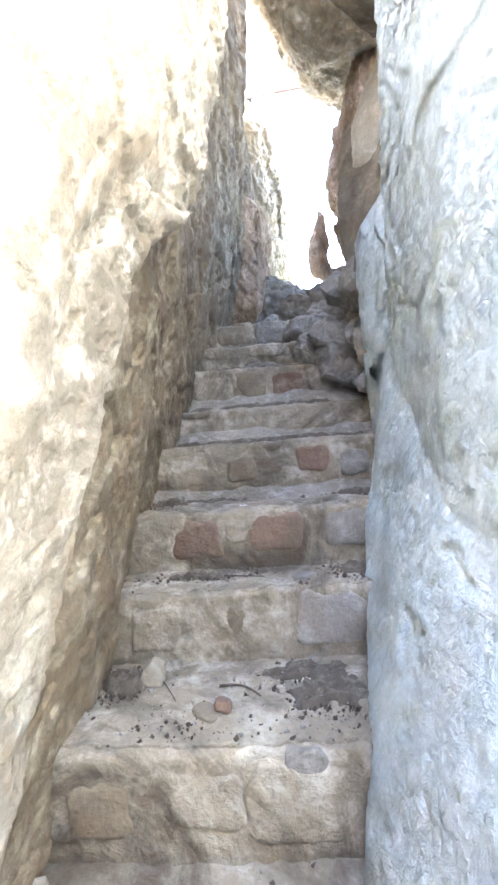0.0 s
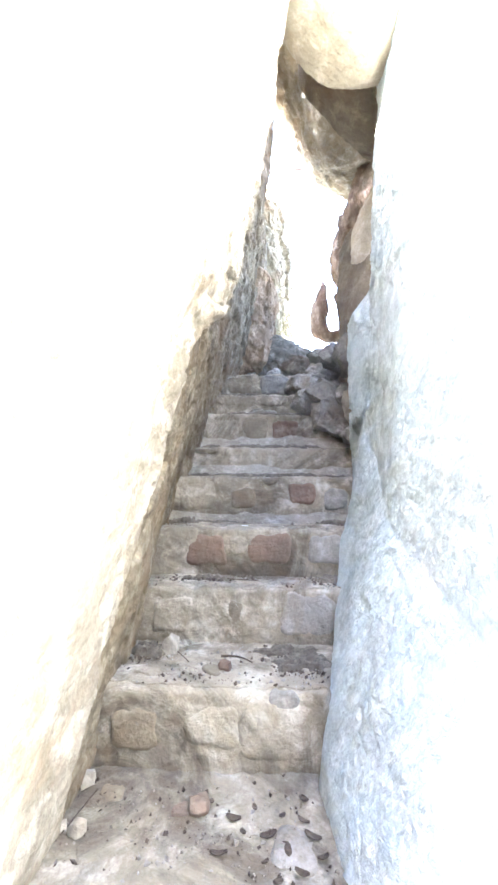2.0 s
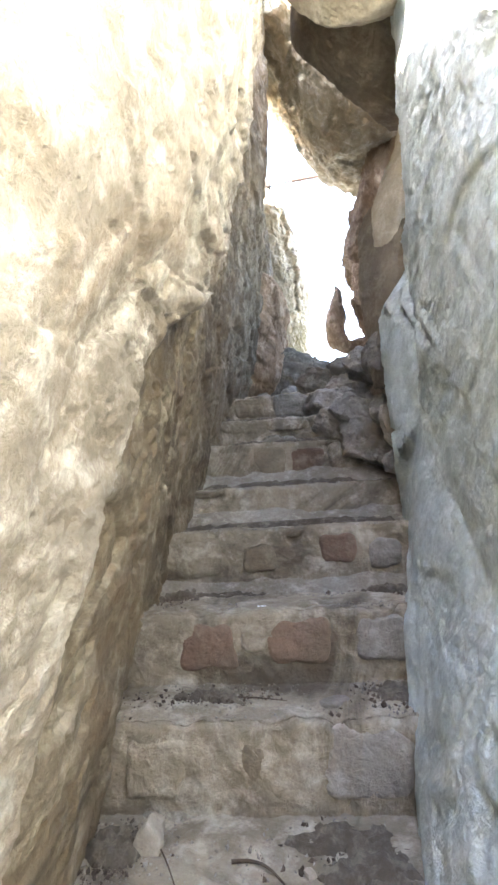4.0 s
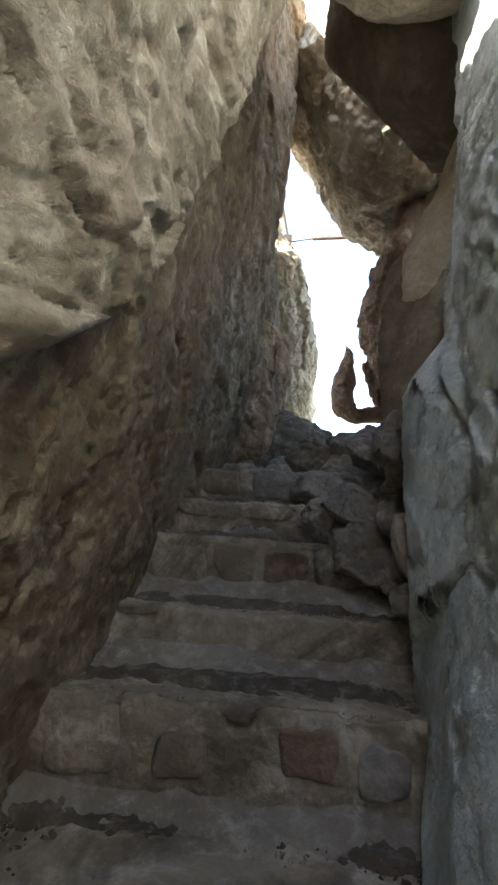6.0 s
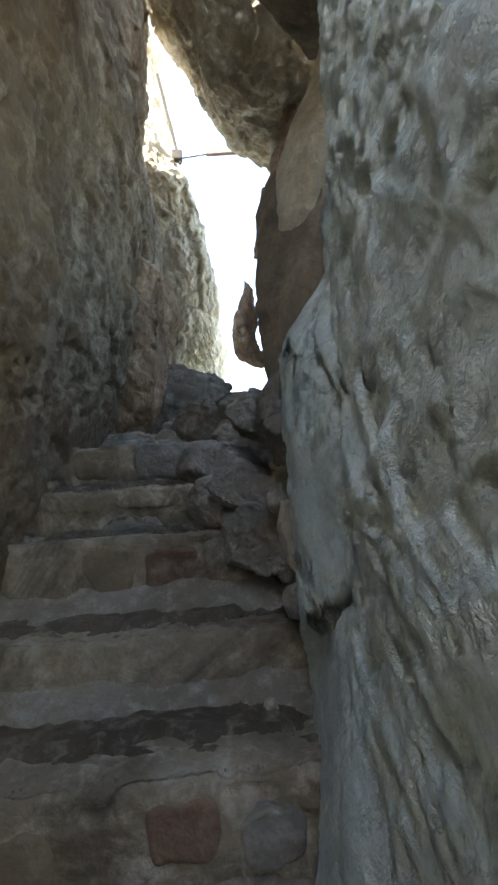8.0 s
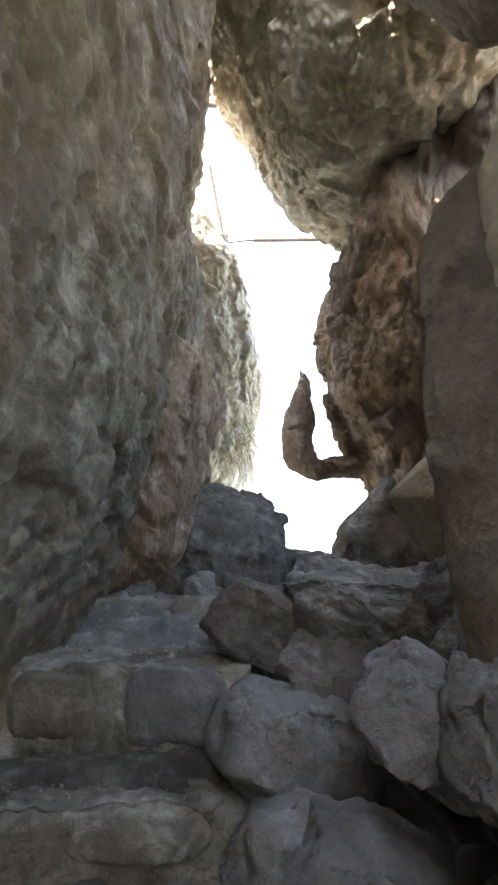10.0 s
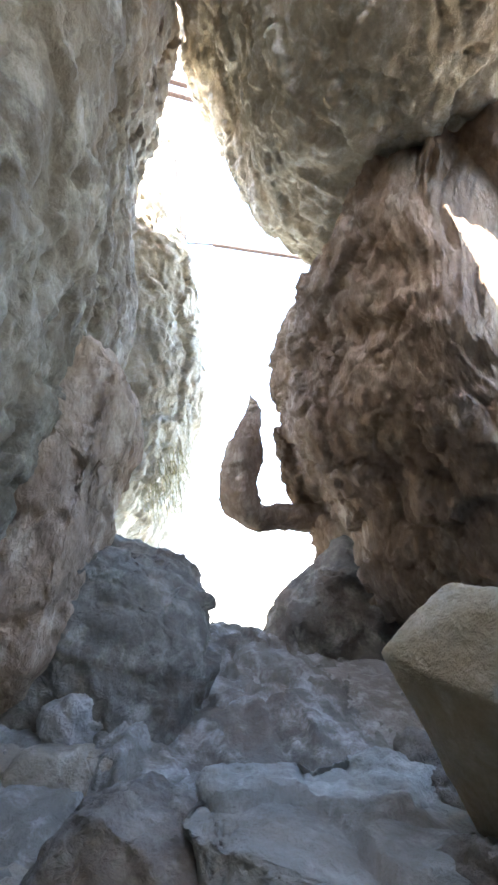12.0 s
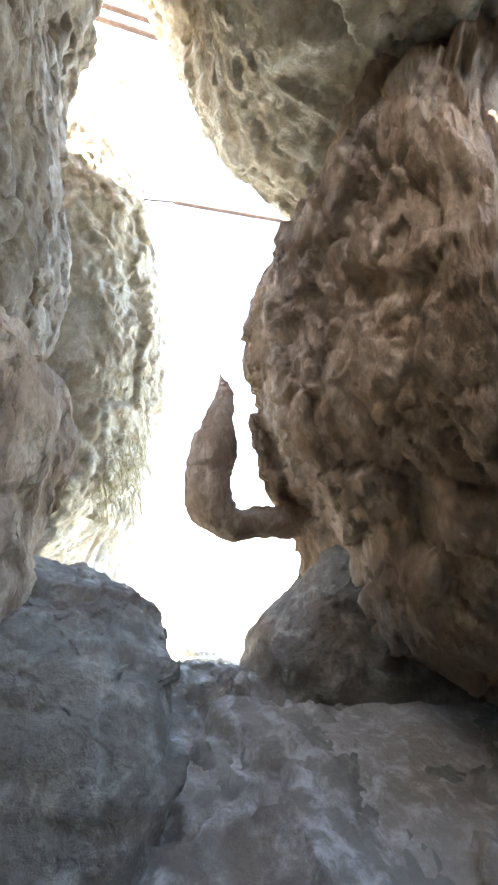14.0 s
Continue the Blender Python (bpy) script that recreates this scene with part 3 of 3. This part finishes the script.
    g = left[:, None, :] * (1 - t[None, :, None]) + right[:, None, :] * t[None, :, None]
    belly = 0.03 * np.sin(np.pi * t) ** 0.5
    g[:, :, 0] -= belly[None, :]
    d = relief(g.reshape(-1, 3), 0.8, 244, 0.5, 0.4).reshape(g.shape[:2])
    g[:, :, 0] -= d
    back = g.copy()
    back[:, :, 0] = g[:, :, 0] + 0.05 + 0.18 * np.sin(np.pi * np.clip(t, 0.02, 0.98))[None, :]
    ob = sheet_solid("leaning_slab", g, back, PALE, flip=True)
    return thing(ob, "tan tongue of rock leaning behind the blue-grey wall", "rock")


build_leaning_slab()


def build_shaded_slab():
    """The smooth foot of the tongue, going down behind the rubble; its brown stands for shade."""
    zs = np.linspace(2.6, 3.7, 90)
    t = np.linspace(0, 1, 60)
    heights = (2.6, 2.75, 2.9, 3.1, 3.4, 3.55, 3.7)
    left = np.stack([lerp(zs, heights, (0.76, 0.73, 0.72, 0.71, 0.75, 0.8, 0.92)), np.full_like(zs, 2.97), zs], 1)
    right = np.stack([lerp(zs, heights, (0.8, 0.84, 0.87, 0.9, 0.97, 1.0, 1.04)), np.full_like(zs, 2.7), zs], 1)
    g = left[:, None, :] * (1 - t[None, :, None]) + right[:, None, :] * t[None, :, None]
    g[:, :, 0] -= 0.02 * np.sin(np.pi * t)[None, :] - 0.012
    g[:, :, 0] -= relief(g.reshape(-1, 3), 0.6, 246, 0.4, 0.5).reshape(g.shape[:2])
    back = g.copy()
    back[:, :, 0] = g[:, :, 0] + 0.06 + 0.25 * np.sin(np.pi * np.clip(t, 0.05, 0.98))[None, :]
    return thing(sheet_solid("shaded_slab", g, back, BROWN, flip=True), "smooth foot of the tan tongue, its shade put in as brown", "rock")


build_shaded_slab()
# outcrop beside the opening
thing(rock("rock_tower", (2.15, 5.15, 4.35), (1.0, 1.1, 1.2, 1.3, 1.38, 1.43, 1.26, 1.16, 1.0, 1.09, 1.05, 1.38, 1.38, 1.2, 1.1, 1.05), 1.3, 0.5, RED, rough=1.5, seed=258, boxy=0.12, n=140, pits=1.0, cuts=5, deep=(0.9, 0.97), facets=1.5),
      "bulky red-brown outcrop beside the opening", "outcrop")
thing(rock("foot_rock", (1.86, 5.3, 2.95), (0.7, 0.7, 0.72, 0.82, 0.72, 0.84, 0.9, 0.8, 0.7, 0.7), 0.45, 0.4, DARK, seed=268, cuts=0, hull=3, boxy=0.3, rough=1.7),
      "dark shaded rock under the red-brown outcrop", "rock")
thing(rock("red_rock", (0.0, 4.5, 3.45), (0.25, 0.3, 0.42, 0.62, 0.72, 0.62, 0.45, 0.36, 0.35, 0.4, 0.5, 0.7, 0.8, 0.6, 0.36, 0.27), 0.3, 0.4, RED, seed=279, rough=1.6, hull=5, cuts=0, boxy=0.35, facets=0.9),
      "red-brown rock at the end of the grey wall", "rock")
thing(rock("dark_boulder", (0.24, 4.86, 2.93), (0.44, 0.56, 0.58, 0.5, 0.47, 0.47, 0.48, 0.5, 0.55, 0.5, 0.45, 0.45, 0.5, 0.5, 0.45, 0.4), 0.6, 0.5, DARK, seed=288, shear=(0.05, 0.12), rough=1.6, hull=5, boxy=0.35, cuts=0, lean=(-0.2, 0), facets=0.9),
      "dark angular boulder at the head of the steps")
thing(rock("flat_stone", (0.92, 3.63, 2.74), (0.48, 0.45, 0.36, 0.28, 0.3, 0.34, 0.38, 0.36, 0.28, 0.28, 0.32, 0.42), 0.16, 0.1, PALEGREY, seed=299, facets=0.8, rough=1.3, cuts=0, boxy=0.12, hull=4, turn=(93, 4, 0)),
      "flat blue-grey stone lying at the head of the steps", "stone")
thing(rock("block_stone", (1.14, 3.48, 2.89), (0.22, 0.28, 0.3, 0.22, 0.17, 0.2, 0.15, 0.24, 0.4, 0.34), 0.13, 0.14, YELLOWSTONE, seed=310, boxy=0.1, cuts=0, hull=2, facets=0.3, rough=0.6, lean=(-0.35, 0), turn=(0, -50, 0)),
      "tan block of stone standing on the rubble", "stone")
# ochre cliff: a bulging foot and the face above it, farther back
thing(rock("ochre_cliff", (-0.9, 6.4, 5.0), (1.5, 1.55, 1.72, 2.0, 2.2, 2.2, 2.0, 2.0, 2.0, 2.0, 2.0, 2.2, 2.2, 1.83, 1.74, 1.65), 1.0, 1.4, OCHRE, rough=2.0, seed=321, n=120, cuts=0, pits=0.9, boxy=0.5, facets=1.0),
      "sunlit ochre cliff beyond the cleft", "cliff")
thing(rock("upper_cliff", (-2.2, 9.75, 10.6), (2.12, 2.25, 2.7, 3.2, 3.4, 3.2, 3.0, 2.6, 2.5, 2.6, 4.0, 7.5, 11.0, 7.5, 3.3, 2.42), 1.0, 1.4, OCHRE, rough=2.6, seed=331, n=90, cuts=0, pits=0.9, boxy=0.3, facets=1.2),
      "sunlit upper face of the ochre cliff", "cliff")


# plain rock closing the cleft on its open side, added to keep side light out
thing(rock("wall_outer", (2.35, 2.95, 1.6), (1.1, 1.25, 1.7, 1.95, 2.1, 2.0, 1.05, 0.98, 1.05, 1.9, 2.0, 2.0, 1.9, 1.4, 1.2, 1.1), 0.75, 0.6, BROWN, seed=351, boxy=0.2, cuts=2, n=50), "plain brown rock mass added beside the cleft to keep side light out", "rock wall", kind="structure")
thing(rock("wall_beyond", (3.1, 4.4, 2.4), (0.9, 1.0, 1.4, 1.9, 2.1, 1.8, 1.1, 0.9, 0.9, 1.1, 1.8, 2.2, 2.2, 1.8, 1.2, 0.9), 1.2, 1.4, BROWN, seed=352, boxy=0.25, cuts=2, n=50), "plain brown rock mass added behind the outcrop to keep side light out", "rock wall", kind="structure")


def horn(points, radii, name, mat, seed):
    """A tapering arm of rock along a bent line."""
    pts = np.array(points, float)
    t = np.linspace(0, len(pts) - 1, 140)
    line = np.stack([np.interp(t, np.arange(len(pts)), pts[:, k]) for k in range(3)], 1)
    for _ in range(30):
        line[1:-1] = (line[:-2] + 2 * line[1:-1] + line[2:]) / 4
    rad = np.interp(t, np.arange(len(pts)), radii)
    tan = np.gradient(line, axis=0)
    tan /= np.linalg.norm(tan, axis=1, keepdims=True)
    side = np.cross(tan, (0, 1, 0))
    side /= np.linalg.norm(side, axis=1, keepdims=True)
    a = np.linspace(0, 2 * np.pi, 48, endpoint=False)
    ring = line[:, None, :] + rad[:, None, None] * (np.cos(a)[None, :, None] * side[:, None, :] + 1.5 * np.sin(a)[None, :, None] * np.array((0, 1, 0)))
    p = ring.reshape(-1, 3)
    out = p - np.repeat(line, 48, 0)
    out /= np.linalg.norm(out, axis=1, keepdims=True)
    p = p + out * (relief(p, 0.9, seed, 1.0, 1.0) + 0.008 * fbm(p, 0.05, 3, seed + 2, ridged=True))[:, None]
    faces = grid_faces(140, 48, 0, wrap=True) + [list(range(48)), list(range(139 * 48 + 47, 139 * 48 - 1, -1))]
    return mesh_object(name, p, faces, mat, origin=tuple(line[0]))


thing(horn(((1.55, 5.38, 3.7), (1.24, 5.38, 3.655), (1.0, 5.36, 3.63), (0.9, 5.35, 3.72), (0.885, 5.35, 3.95), (0.91, 5.35, 4.15), (0.95, 5.35, 4.32), (0.925, 5.35, 4.43)), (0.1, 0.07, 0.075, 0.1, 0.095, 0.085, 0.055, 0.01), "rock_horn", RED, 333),
      "curved red-brown horn of rock reaching out from the outcrop", "rock")

# rubble stacked beside the top steps: x, y, z, half width, half depth, half height, tilt, turn
RUBBLE = (
    (0.74, 3.6, 2.56, 0.24, 0.16, 0.12, 22, 8, STONE), (0.68, 3.16, 2.3, 0.22, 0.14, 0.09, 24, -8, STONE), (0.96, 3.06, 2.6, 0.2, 0.14, 0.2, -20, 20, DARK),
    (0.79, 2.78, 2.13, 0.06, 0.07, 0.14, -10, -8, CHALK), (0.79, 2.97, 2.38, 0.06, 0.05, 0.03, 28, 20, CHALK), (0.84, 3.04, 2.28, 0.12, 0.12, 0.12, 20, 5, STONE),
    (0.78, 2.8, 1.93, 0.05, 0.06, 0.06, 0, 0, STONE), (0.52, 3.72, 2.68, 0.2, 0.16, 0.1, 18, -20, DARK), (0.62, 3.34, 2.24, 0.24, 0.15, 0.12, 22, 8, STONE),
    (0.72, 3.16, 2.12, 0.2, 0.14, 0.14, 15, -5, STONE), (0.98, 3.38, 2.66, 0.18, 0.18, 0.18, 30, 12, DARK), (1.25, 3.75, 2.62, 0.3, 0.25, 0.24, 18, 15, DARK), (0.3, 4.34, 2.8, 0.12, 0.1, 0.06, 0, 30, STONE), (-0.02, 4.4, 2.84, 0.14, 0.12, 0.1, 10, -20, STONE),
    (0.56, 3.5, 2.44, 0.2, 0.16, 0.11, 10, 15, STONE), (0.81, 2.93, 2.6, 0.11, 0.1, 0.12, 14, 10, STONE), (0.74, 3.08, 2.58, 0.16, 0.12, 0.09, 24, -12, STONE),
    (0.82, 2.85, 2.46, 0.09, 0.08, 0.11, -12, 20, DARK),
)
for k, (x, y, z, a, b, c, ry, rz, mat) in enumerate(RUBBLE):
    ang = np.arange(12) * 2 * np.pi / 12
    rad = (np.abs(np.cos(ang) / a) ** 3.5 + np.abs(np.sin(ang) / c) ** 3.5) ** (-1 / 3.5)
    thing(rock("rubble_stone", (x, y, z), rad, b, b, mat, boxy=0.2, seed=400 + k, hull=3, cuts=0, turn=(0, ry, rz), facets=0.8, rough=1.5),
          "pale weathered stone wedged in the rubble" if mat is CHALK else "dark broken stone in the rubble pile" if mat is DARK else "grey-brown stone in the rubble beside the steps", "stone", "rubble beside the steps")

# ---------------------------------------------------------------- debris on the treads
def tread_z(x, y):
    """Height of the highest step or floor at a place."""
    z = 0.3
    for y0, z0, xl, xr, depth, rise in STEPS:
        if y0 + 0.02 < y < y0 + depth and xl < x < xr:
            z = max(z, z0 + 0.012 * (y - y0) / depth)
    return z


OCTA = np.array(((1, 0, 0), (-1, 0, 0), (0, 1, 0), (0, -1, 0), (0, 0, 1), (0, 0, -1)), float)
OCTA_F = ((0, 2, 4), (2, 1, 4), (1, 3, 4), (3, 0, 4), (2, 0, 5), (1, 2, 5), (3, 1, 5), (0, 3, 5))


def gravel(name, cx, cy, sx, sy, count, small, large, mat, seed, label):
    rng = np.random.RandomState(seed)
    verts, faces = [], []
    for _ in range(count):
        x, y = cx + rng.normal() * sx, cy + rng.normal() * sy
        r = small * (large / small) ** (rng.uniform() ** 2.2)
        q = OCTA * rng.uniform(0.55, 1.0, (6, 1)) * r * (1.2, 1.0, 0.7)
        q = q @ np.array(Euler(rng.uniform(0, 6.3, 3)).to_matrix()) + (x, y, tread_z(x, y) + 0.35 * r)
        faces += [tuple(i + len(verts) for i in f) for f in OCTA_F]
        verts += q.tolist()
    ob = mesh_object(name, verts, faces, mat, origin=(cx, cy, tread_z(cx, cy)), smooth_faces=False)
    return tagged(ob, label, "gravel", kind="stuff")


def mound(cx, cy, sx, sy, height, seed):
    u = np.linspace(-1, 1, 44)
    U, V = np.meshgrid(u, u, indexing="ij")
    x, y = cx + U * sx, cy + V * sy
    p = np.stack([x, y, 0 * x], -1).reshape(-1, 3)
    edge = np.clip(0.8 - (U ** 4 + V ** 4) ** 0.25 + 0.45 * fbm(p, 0.06, 4, seed, gain=0.55).reshape(U.shape), 0, 1)
    base = np.array([[tread_z(cx, cy)] * 44] * 44)
    z = base - 0.02 + (height + 0.02) * smooth(0, 0.5, edge) + 0.016 * fbm(p, 0.018, 2, seed + 1).reshape(U.shape) * (edge > 0)
    ob = mesh_object("soil_heap", np.stack([x, y, z], -1).reshape(-1, 3), grid_faces(44, 44), SOIL, origin=(cx, cy, float(base[0, 0])))
    return tagged(ob, "low heap of dark soil on a step, the wide strips also stand for shade", "soil", kind="stuff")


# the last four are wide strips: soil that also darkens dim upper treads for shade
HEAPS = ((-0.32, 1.66, 0.12, 0.12, 0.03), (0.36, 1.58, 0.2, 0.17, 0.02), (-0.1, 1.96, 0.2, 0.07, 0.015), (0.52, 1.95, 0.14, 0.1, 0.02),
         (-0.3, 2.4, 0.15, 0.11, 0.035), (0.6, 2.4, 0.2, 0.1, 0.025), (0.55, 2.78, 0.24, 0.1, 0.025), (-0.1, 2.42, 0.4, 0.08, 0.015), (0.3, 1.68, 0.3, 0.09, 0.015), (0.2, 2.8, 0.95, 0.28, 0.03), (0.2, 3.11, 0.95, 0.22, 0.035), (0.2, 3.34, 0.8, 0.14, 0.03), (0.12, 3.55, 0.7, 0.16, 0.03))
for k, (x, y, sx, sy, h) in enumerate(HEAPS):
    mound(x, y, sx, sy, h, 500 + k)
    gravel("gravel", x, y, sx * 0.75, sy * 0.75, 700, 0.002, 0.009, STONE if k % 2 else EARTH, 520 + k, "pale grit and pebbles scattered over the step")
for k, (x, y, sx, sy, count) in enumerate(((-0.33, 1.64, 0.05, 0.07, 420), (0.34, 1.56, 0.11, 0.09, 700), (-0.15, 1.95, 0.14, 0.03, 260), (0.5, 1.93, 0.1, 0.05, 300),
                                           (-0.3, 2.38, 0.08, 0.06, 420), (0.58, 2.38, 0.1, 0.06, 420), (0.55, 2.78, 0.12, 0.05, 300), (-0.1, 1.42, 0.18, 0.06, 160), (0.2, 1.0, 0.14, 0.14, 240), (-0.3, 1.1, 0.12, 0.14, 200))):
    gravel("leaf_litter", x, y, sx, sy, count, 0.003, 0.013, BARK, 560 + k, "dark crumbled leaf litter and bark on a step")
gravel("gravel", -0.05, 1.6, 0.25, 0.1, 260, 0.003, 0.012, STONE, 540, "grit strewn over the tread")
gravel("gravel", -0.05, 1.0, 0.28, 0.16, 420, 0.003, 0.014, STONE, 541, "grit strewn over the landing")
gravel("gravel", 0.1, 3.9, 0.3, 0.15, 200, 0.004, 0.02, CHALK, 542, "pebbles at the head of the steps")
gravel("gravel", 0.15, 2.16, 0.4, 0.04, 200, 0.003, 0.012, STONE, 543, "grit strewn over the tread")

LOOSE = ((-0.22, 1.66, 0.05), (0.19, 1.56, 0.016), (0.03, 1.48, 0.03), (-0.4, 1.24, 0.032), (-0.34, 1.02, 0.028), (-0.39, 1.03, 0.018), (-0.31, 2.46, 0.02), (-0.02, 1.12, 0.04), (0.66, 2.79, 0.03), (-0.33, 2.83, 0.022))
for k, (x, y, r) in enumerate(LOOSE):
    rng = np.random.RandomState(600 + k)
    thing(rock("loose_stone", (x, y, tread_z(x, y) + r * 0.5), r * rng.uniform(0.75, 1.1, 8), r * 0.9, r, BRICKRED if k in (2, 7) else CHALK, boxy=0.3, seed=600 + k, hull=2, cuts=0, turn=(0, 0, 40 * k)),
          "small reddish stone lying on a step" if k in (2, 7) else "small pale stone lying on a step", "stone", "loose stones on the steps")


def chip(x, y, size, seed):
    """A curled flake of dark bark."""
    rng = np.random.RandomState(seed)
    u = np.linspace(-1, 1, 7)
    U, V = np.meshgrid(u, u, indexing="ij")
    w = np.sqrt(np.clip(1.05 - U ** 2, 0.05, 1)) * 0.5
    top = np.stack([U, V * w, 0.25 * U ** 2 + 0.2 * V ** 2], -1) * size
    rot = np.array(Euler((rng.uniform(-0.3, 0.3), rng.uniform(-0.3, 0.3), rng.uniform(0, 6.3))).to_matrix())
    c = np.array((x, y, tread_z(x, y) + 0.012))
    ob = sheet_solid("bark_flake", top @ rot.T + c, (top - (0, 0, 0.002)) @ rot.T + c, BARK)
    return tagged(ob, "curled dark flake of bark on the landing", "bark", "bark flakes on the landing")


for k, (x, y) in enumerate(((0.23, 1.1), (0.29, 1.08), (0.19, 1.02), (0.12, 1.03), (0.24, 0.97), (0.06, 0.95), (0.18, 0.93), (0.27, 0.9), (0.3, 1.17), (0.02, 1.15), (0.33, 0.95), (0.31, 1.02), (0.15, 1.13), (0.21, 0.87), (0.09, 1.08))):
    chip(x, y, 0.014 + 0.01 * ((k * 7) % 3) / 2, 640 + k)


def twig(points, radius, label="thin dry twig lying on a step"):
    cu = bpy.data.curves.new("twig", "CURVE")
    cu.dimensions, cu.bevel_depth, cu.bevel_resolution = "3D", radius, 2
    sp = cu.splines.new("POLY")
    sp.points.add(len(points) - 1)
    for k, p in enumerate(points):
        sp.points[k].co = (*p, 1)
        sp.points[k].radius = 1 - 0.6 * k / len(points)
    cu.materials.append(BARK)
    ob = new("twig", cu)
    return tagged(ob, label, "twig", "twigs on the steps")


def tread_twig(x0, y0, x1, y1, bend, radius):
    pts = []
    for t in np.linspace(0, 1, 9):
        x, y = x0 + (x1 - x0) * t + bend * math.sin(3.1 * t) * (y1 - y0 + 0.3), y0 + (y1 - y0) * t + bend * math.sin(3.1 * t)
        pts.append((x, y, max(tread_z(x, y), tread_z(x0, y0)) + radius + 0.004))
    return twig(pts, radius)


tread_twig(0.0, 1.6, 0.13, 1.53, 0.03, 0.005)
tread_twig(-0.25, 1.72, -0.12, 1.52, 0.015, 0.003)
tread_twig(-0.1, 1.95, 0.15, 1.9, 0.012, 0.003)
tread_twig(-0.35, 1.2, -0.38, 1.0, 0.01, 0.003)
tread_twig(-0.15, 3.98, 0.1, 4.05, 0.0, 0.006)

# scrap of paper
u = np.linspace(-1, 1, 8)
U, V = np.meshgrid(u, u, indexing="ij")
bent = np.stack([U * 0.016, V * 0.008, 0.004 + 0.004 * np.abs(np.sin(3 * U + V))], -1) + (0.07, 2.13, tread_z(0.07, 2.13) + 0.006)
tagged(sheet_solid("paper_scrap", bent, bent - (0, 0, 0.001), PAPER), "crumpled scrap of white paper on a step", "litter")

# ---------------------------------------------------------------- handrail of a footbridge beyond the cleft
def beam(name, a, b, w, h, mat, parent=None):
    a, b = Vector(a), Vector(b)
    bm = bmesh.new()
    bmesh.ops.create_cube(bm, size=1)
    bmesh.ops.scale(bm, vec=(w, (b - a).length, h), verts=bm.verts)
    bmesh.ops.bevel(bm, geom=bm.edges[:], offset=min(w, h) * 0.15, segments=1, affect="EDGES")
    me = bpy.data.meshes.new(name)
    bm.to_mesh(me)
    bm.free()
    me.materials.append(mat)
    ob = new(name, me)
    m = Matrix.Translation((a + b) / 2) @ (b - a).to_track_quat("Y", "Z").to_matrix().to_4x4()
    if parent is not None:
        ob.parent = parent
        m = parent.matrix_basis.inverted() @ m
    ob.matrix_basis = m
    return ob


rail = new("handrail")
rail.location = (0.2, 8.47, 8.48)
tagged(rail, "weathered wooden handrail with a thin post on the cliff", "handrail")
beam("rail", (0.7, 8.47, 8.62), (3.0, 8.52, 8.82), 0.08, 0.11, TIMBER, rail)
beam("tie_rod", (0.2, 8.47, 8.5), (0.75, 8.47, 8.6), 0.025, 0.025, IRON, rail)
beam("bracket", (0.1, 8.47, 8.56), (0.28, 8.47, 8.56), 0.12, 0.2, IRON, rail)
beam("anchor", (0.14, 8.47, 8.56), (-0.5, 9.6, 8.56), 0.05, 0.05, IRON, rail)
beam("post", (0.24, 8.47, 8.4), (-0.1, 8.47, 10.25), 0.05, 0.05, IRON, rail)
upper = new("footbridge_beam")
upper.location = (0.0, 8.5, 12.1)
tagged(upper, "reddish timber beams of a footbridge high above", "footbridge")
beam("beam", (-0.8, 8.5, 12.28), (3.0, 8.5, 12.2), 0.1, 0.14, TIMBER, upper)
beam("beam", (-0.8, 8.5, 11.95), (3.0, 8.5, 11.85), 0.1, 0.14, TIMBER, upper)

# dry grass hanging on the foot of the cliff
def grass_tuft(cx, cy, cz, sx, sy, sz, count, seed):
    rng = np.random.RandomState(seed)
    verts, faces = [], []
    for _ in range(count):
        b = np.array((cx, cy, cz)) + rng.uniform(-1, 1, 3) * (sx, sy, sz)
        length, side = rng.uniform(0.1, 0.28), rng.uniform(0, 6.3)
        out = np.array((rng.uniform(0.0, 0.5), rng.uniform(-0.6, 0.1), rng.uniform(0.0, 0.6)))
        w = np.array((math.cos(side), math.sin(side), 0)) * 0.0035
        k = len(verts)
        for t in (0, 0.35, 0.7, 1.0):
            c = b + out * length * t + np.array((0, 0, -0.9)) * length * t * t
            verts += [(c - w * (1 - 0.85 * t)).tolist(), (c + w * (1 - 0.85 * t)).tolist()]
        faces += [(k + 2 * j, k + 2 * j + 1, k + 2 * j + 3, k + 2 * j + 2) for j in range(3)]
    ob = mesh_object("dry_grass", verts, faces, STRAW, origin=(cx, cy, cz))
    return tagged(ob, "dry yellow grass hanging from the foot of the cliff", "grass", kind="stuff")


grass_tuft(0.44, 6.0, 4.0, 0.14, 0.2, 0.25, 500, 801)
grass_tuft(0.44, 6.1, 4.33, 0.1, 0.3, 0.3, 350, 802)
thing(rock("far_rock", (1.35, 7.2, 2.57), (0.4, 0.34, 0.28, 0.24, 0.3, 0.4, 0.5, 0.6, 0.8, 0.8, 0.7, 0.5), 0.3, 0.4, OCHRE, seed=811, hull=3, cuts=0, rough=1.4), "sunlit broken rock just beyond the threshold", "rock")
